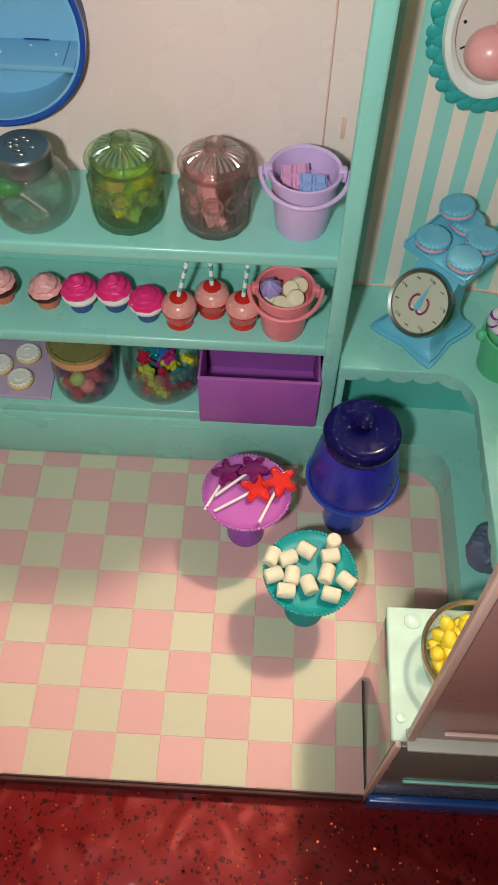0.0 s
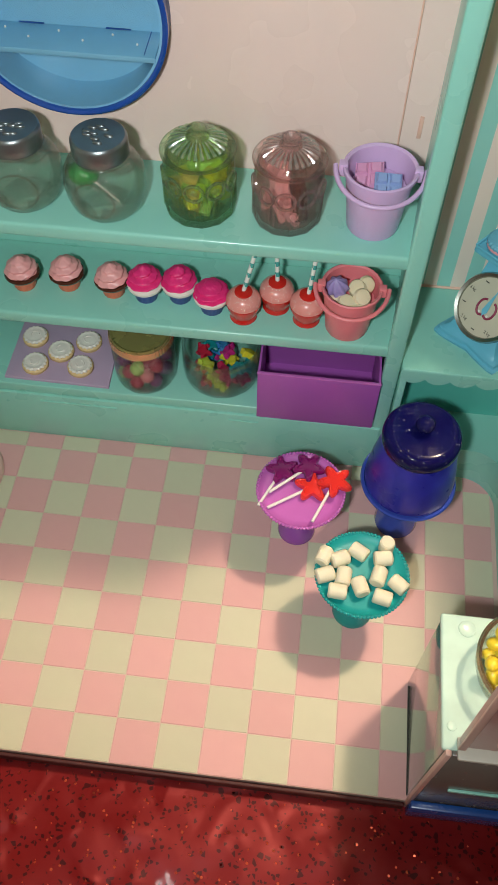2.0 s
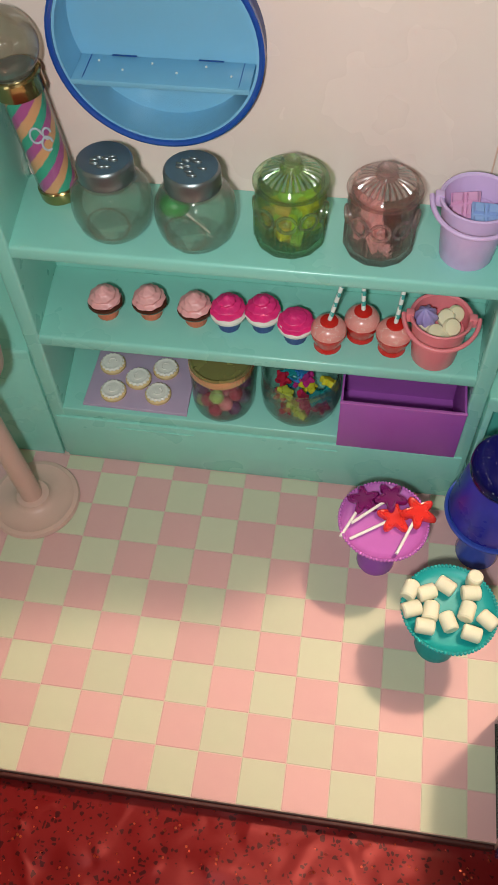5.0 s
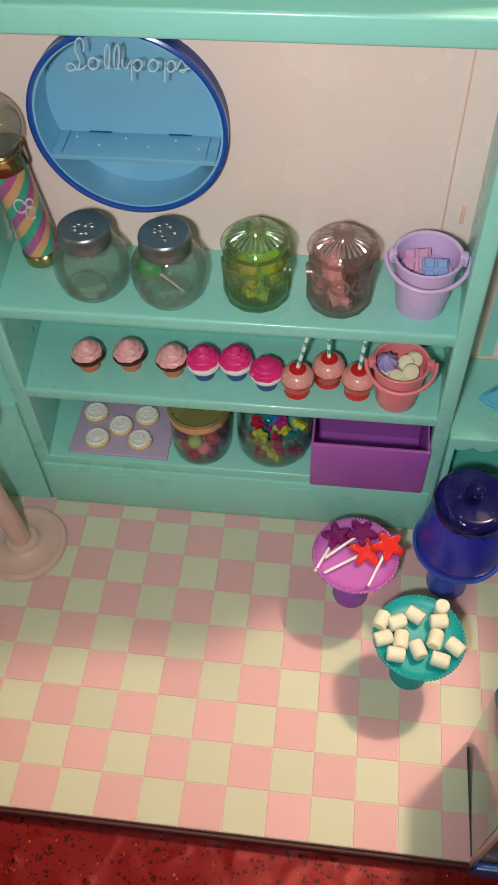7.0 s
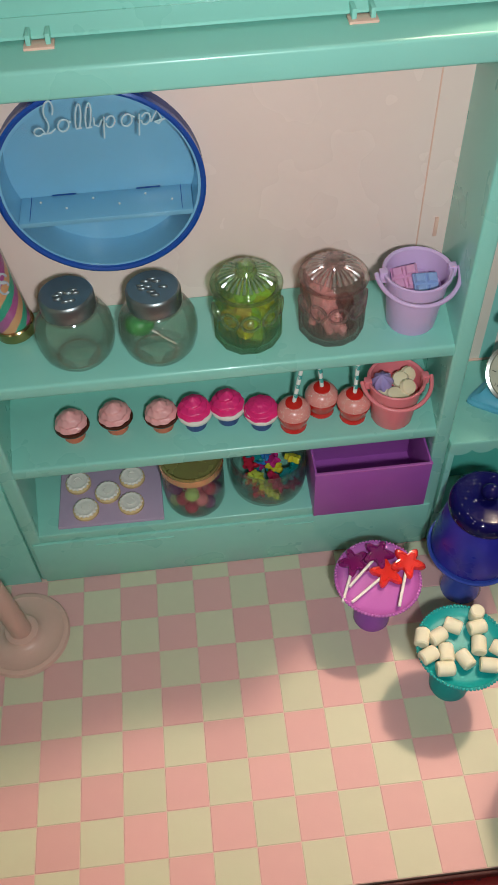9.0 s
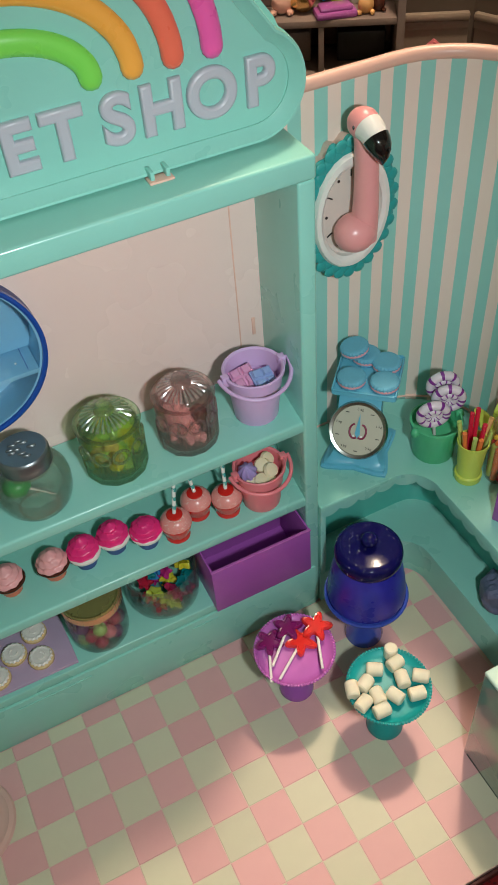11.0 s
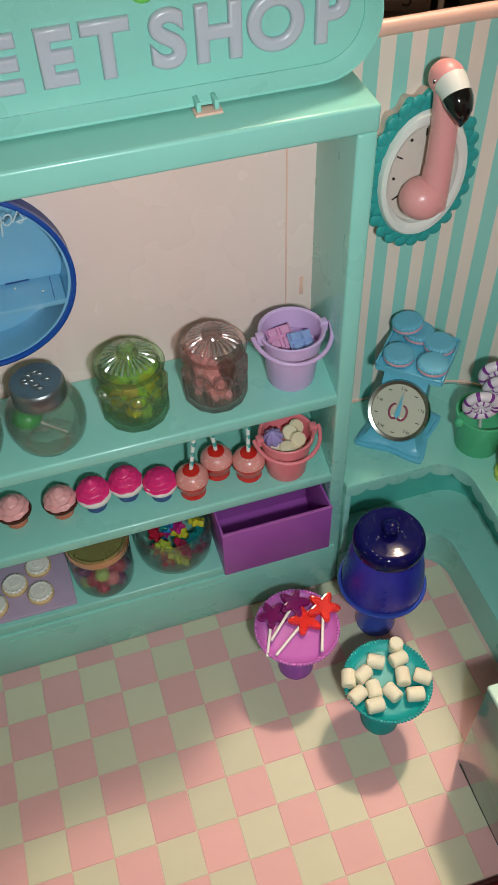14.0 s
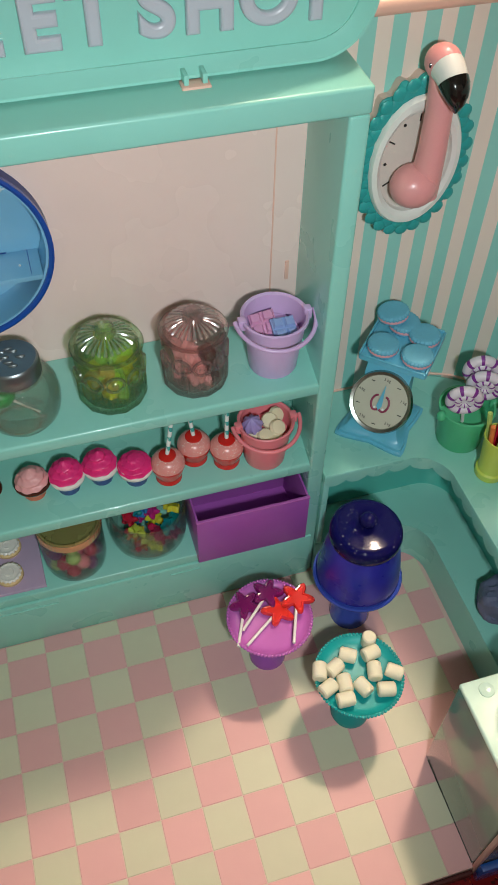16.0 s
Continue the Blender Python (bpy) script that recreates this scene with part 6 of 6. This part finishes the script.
def swirl_lolly(at, tilt, r):
    l = thing("swirl_lollipop", (0, 0, 0), "round purple and white swirl lollipop on a stick", "lollipop", "swirl lollipops in the tub")
    l.matrix_basis = Matrix.Translation(at) @ pose(0, 0, 0, *tilt)
    n = 30
    for ring, (q, w) in enumerate(((r, 0.0038), (r - 0.0056, 0.0032))):
        bm = bmesh.new()
        pts = [(q * math.cos(2 * math.pi * k / n), 0, q * math.sin(2 * math.pi * k / n)) for k in range(n)]
        rows = []
        for k, p in enumerate(pts):
            a = 2 * math.pi * k / n
            rows.append([bm.verts.new((p[0] + w * math.cos(b) * math.cos(a), w * 1.05 * math.sin(b), p[2] + w * math.cos(b) * math.sin(a))) for b in [2 * math.pi * j / 10 for j in range(10)]])
        for k in range(n):
            for j in range(10):
                f = bm.faces.new((rows[k][j], rows[(k + 1) % n][j], rows[(k + 1) % n][(j + 1) % 10], rows[k][(j + 1) % 10]))
                f.material_index = 1 if (k + 2 * ring) % 4 == 0 and (ring == 0 or j in (6, 7, 8)) else 0
        part("swirl_ring", bm, [SWIRL_WHITE, SWIRL_PURPLE], l)
    part("core", ball(r - 0.0056, (0, 0, 0), (1, 0.45, 1), 2), SWIRL_WHITE, l)
    part("stick", tube([(0, 0, -r + 0.003), (0, 0, -r - 0.016)], 0.0013, 8), SUGAR, l)


TUB = (0.1625, 0.3717, CT)
tb = thing("sweet_tub", TUB, "green plastic tub holding swirl lollipops", "tub")
part("tub", lathe([(0, 0), (0.0165, 0), (0.0172, 0.001), (0.0200, 0.0330), (0.0212, 0.0335), (0.0213, 0.0360), (0.0196, 0.0362), (0.0188, 0.0340), (0.0162, 0.0016), (0, 0.0016)], 52), POT_GREEN, tb)
for sgn in (-1, 1):
    part("lug", ball(0.0048, (sgn * 0.0215, -0.002, 0.0330), (0.8, 0.8, 1), 2), POT_GREEN, tb)
part("soil", lathe([(0, 0.0220), (0.0175, 0.0220), (0.0178, 0.0250), (0, 0.0256)], 32), POT_GREEN, tb)
swirl_lolly((TUB[0] - 0.0085, TUB[1] - 0.0055, CT + 0.0500), (4, -8, -22), 0.0102)
swirl_lolly((TUB[0] + 0.0105, TUB[1] + 0.0010, CT + 0.0530), (2, 10, -28), 0.0102)
swirl_lolly((TUB[0] + 0.0120, TUB[1] + 0.0120, CT + 0.0580), (2, 4, -20), 0.0102)

CUP = (0.1695, 0.3335, CT)
cp = thing("lime_cup", CUP, "lime yellow plastic cup full of liquorice sticks", "cup")
part("cup", lathe([(0, 0), (0.0104, 0), (0.0110, 0.0012), (0.0110, 0.0062), (0.0096, 0.0072), (0.0094, 0.0090), (0.0118, 0.0390), (0.0126, 0.0394), (0.0126, 0.0420), (0.0115, 0.0420), (0.0088, 0.0100), (0, 0.0090)], 44), CUP_YELLOW, cp)
for k, (dx, dy, m, L, lx, ly) in enumerate(((0.004, 0.004, LIC_RED, 0.056, 0.08, 0.10), (0.0005, 0.0055, LIC_RED, 0.054, 0.02, 0.08), (0.005, -0.002, LIC_RED, 0.050, 0.03, -0.05), (-0.005, 0.004, LIC_LIME, 0.050, -0.12, 0.12), (-0.0065, -0.001, LIC_ORANGE, 0.046, -0.14, 0.0), (-0.003, -0.004, LIC_LIME, 0.042, -0.06, -0.08), (0.0075, 0.002, LIC_PEACH, 0.046, 0.25, 0.02), (0.007, -0.004, LIC_LIME, 0.040, 0.2, -0.05), (-0.0005, -0.0065, LIC_ORANGE, 0.040, 0.0, -0.1))):
    single("liquorice_stick", tube([(0, 0, 0), (lx * L * 0.5, ly * L * 0.5, L * 0.5), (lx * L, ly * L, L)], 0.0019, 8), m, "bright liquorice stick standing in the lime cup", "sweet", "liquorice sticks in the cup", at=pose(CUP[0] + dx * 0.7, CUP[1] + dy * 0.7, CT + 0.0100))


def sweet_tube():
    at = (0.1915, 0.3230, CT)
    s = thing("sweet_cylinder", at, "clear cylinder holding twisted sweet sticks and small round sweets", "jar")
    part("body", lathe([(0, 0), (0.0106, 0), (0.0112, 0.002), (0.0112, 0.054), (0.0106, 0.0585), (0.0084, 0.0620), (0.0048, 0.0640), (0, 0.0645)], 44), glass("amber_plastic", (0.92, 0.83, 0.72), body=0.05, gloss=0.06), s)
    for k in range(9):
        a = k * 2 * math.pi / 9
        m = (LIC_RED, LIC_LIME, LIC_ORANGE)[k % 3]
        bm = lathe([(0, 0)] + [(0.0025 * (1 + 0.10 * math.cos(j * math.pi)), 0.001 + 0.0016 * j) for j in range(22)] + [(0, 0.0358)], 12)
        single("twisted_sweet", bm, m, "ridged coloured sweet stick standing in the clear cylinder", "sweet", "sweet sticks in the cylinder", at=pose(at[0] + 0.0076 * math.cos(a), at[1] + 0.0076 * math.sin(a), at[2] + 0.0012))
    mats = [GUM_BLUE, LIC_RED, GUM_YELLOW, LIC_ORANGE, SUGAR, GUM_BLUE, GUM_YELLOW]
    for k in range(9):
        a, r = (k * 1.047, 0.0066) if k < 6 else (k * 2.1, 0.0030)
        single("round_sweet", ball(0.0025, sub=2), mats[k % 7], "small round coloured sweet in the cylinder", "sweet", "round sweets in the cylinder", at=pose(at[0] + r * math.cos(a), at[1] + r * math.sin(a), at[2] + (0.0400 if k < 6 else 0.0436)))


sweet_tube()


def gift_bag():
    g = thing("gift_bag", (0.1872, 0.2740, CT + 0.0002), "purple card bag with ribbed lid and white handles", "bag", rz=-63)
    part("body", box(-0.0260, 0.0260, -0.0190, 0.0190, 0.0, 0.0360, 0.0012), PURPLE, g)
    lid = part("lid", place(box(-0.0265, 0.0265, -0.0010, 0.0330, 0.0, 0.0024, 0.0006), Matrix.Translation((0, -0.0140, 0.0392)) @ pose(0, 0, 0, 10, 0, 0)), BAG_LID, g)
    for k in range(11):
        part("rib", place(box(-0.0262, 0.0262, 0.0010 + 0.003 * k, 0.0020 + 0.003 * k, 0.0023, 0.0030, 0.0002), Matrix.Translation((0, -0.0140, 0.0392)) @ pose(0, 0, 0, 10, 0, 0)), BAG_LID, lid)
    for y, out, up in ((-0.0203, 0.014, 0.020), (-0.0203, 0.004, 0.030)):
        pts = []
        for k in range(17):
            a = math.pi * k / 16
            pts.append((-0.0130 * math.cos(a), y - out * math.sin(a), 0.0230 + 1.3 * up * math.sin(a)))
        part("handle", tube(pts, 0.0018, 10), WHITE, g, "white plastic handle")
    for x in (-0.0120, 0.0120):
        part("handle_end", ball(0.0032, (x, -0.0203, 0.0225), (1, 0.6, 1), 2), WHITE, g)


gift_bag()


def leaf_ornament():
    f = thing("leaf_ornament", (0.2100, 0.3400, CT), "chartreuse plastic leafy ornament by the window", "ornament")
    part("stem", lathe([(0, 0), (0.0075, 0), (0.0080, 0.002), (0.0060, 0.012), (0, 0.014)], 24), CUP_YELLOW, f)
    for k in range(7):
        a = 2 * math.pi * k / 7 + 0.3
        bm = ball(0.0150, (0, 0, 0.0190), (0.75, 0.22, 1.6), 3)
        part("petal", place(bm, Matrix.Translation((0, 0, 0.010)) @ pose(0, 0, 0, 0, 0, math.degrees(a)) @ pose(0, 0, 0, 18 if k % 2 else 42, 0, 0)), CUP_YELLOW, f)


leaf_ornament()

c2 = thing("yellow_tub", (0.1790, 0.2330, CT), "small yellow plastic tub on the counter", "tub")
part("tub", lathe([(0, 0), (0.0118, 0), (0.0124, 0.001), (0.0150, 0.0270), (0.0156, 0.0290), (0.0142, 0.0290), (0.0114, 0.0018), (0, 0.0016)], 44), CUP_YELLOW, c2)

bm = ball(0.0165, (0, 0, 0.0165), (1.0, 1.0, 1.12), 4)
for v in bm.verts:
    n = noise.noise(v.co * 95) * 0.20 + abs(noise.noise(v.co * 190)) * 0.16
    v.co *= 1 + n
    v.co.z = max(0.0, v.co.z)
single("clay_lump", bm, CLAY, "lumpy slate blue clay ball on the recess ledge", "clay", at=pose(0.1640, 0.2660, 0.0402))


def candy_bowl():
    at = (0.1205, 0.1560, 0.1293)
    b = thing("candy_bowl", at, "clear bowl with gold rim full of yellow sweets", "bowl")
    part("body", lathe([(0, 0), (0.0200, 0), (0.0262, 0.0040), (0.0285, 0.0120), (0.0285, 0.0200)], 52), CLEAR_BOWL, b)
    part("rim", lathe([(0.0272, 0.0195), (0.0298, 0.0195), (0.0300, 0.0215), (0.0288, 0.0225), (0.0272, 0.0215), (0.0272, 0.0195)], 60), mat("pale_gold_rim", (0.62, 0.52, 0.34), 0.24, metal=0.9), b, "pale gold rim")
    made = None
    for k in range(48):
        lay = k // 16
        a, r = k * 2.399, 0.0215 * math.sqrt(((k * 5) % 16 + 0.5) / 16)
        p = Matrix.Translation((at[0] + r * math.cos(a), at[1] + r * math.sin(a), at[2] + 0.0066 + 0.0050 * lay)) @ pose(0, 0, 0, 30 * (k % 5), 25 * (k % 3), 40 * k)
        if made:
            copy_thing(made, p)
        else:
            made = single("yellow_sweet", ball(0.0046, (0, 0, 0), (1.25, 0.9, 0.9), 2), GUM_YELLOW, "yellow sweet in the gold rimmed bowl", "sweet", "yellow sweets in the bowl", at=p)


candy_bowl()

# ---- floor tiles ----
tile_mesh = {}


def tile(i, r, w, d):
    key = ((i + r) % 2, round(w, 4), round(d, 4))
    if key not in tile_mesh:
        g = 0.00028
        bm = box(g, w - g, g, d - g, -0.0005, 0.0, 0.00025, 1)
        me = bpy.data.meshes.new("tile")
        bm.to_mesh(me)
        bm.free()
        me.materials.append(TILE_CREAM if key[0] else TILE_PINK)
        tile_mesh[key] = me
    ob = new("tile", tile_mesh[key])
    ob.parent = floor
    ob.location = (i * T, Y_F + r * T, 0)


for i in range(-13, 5):
    for r in range(9):
        w = 0.0215 if i == 4 else T
        d = 0.0135 if r == 8 else T
        tile(i, r, w, d)
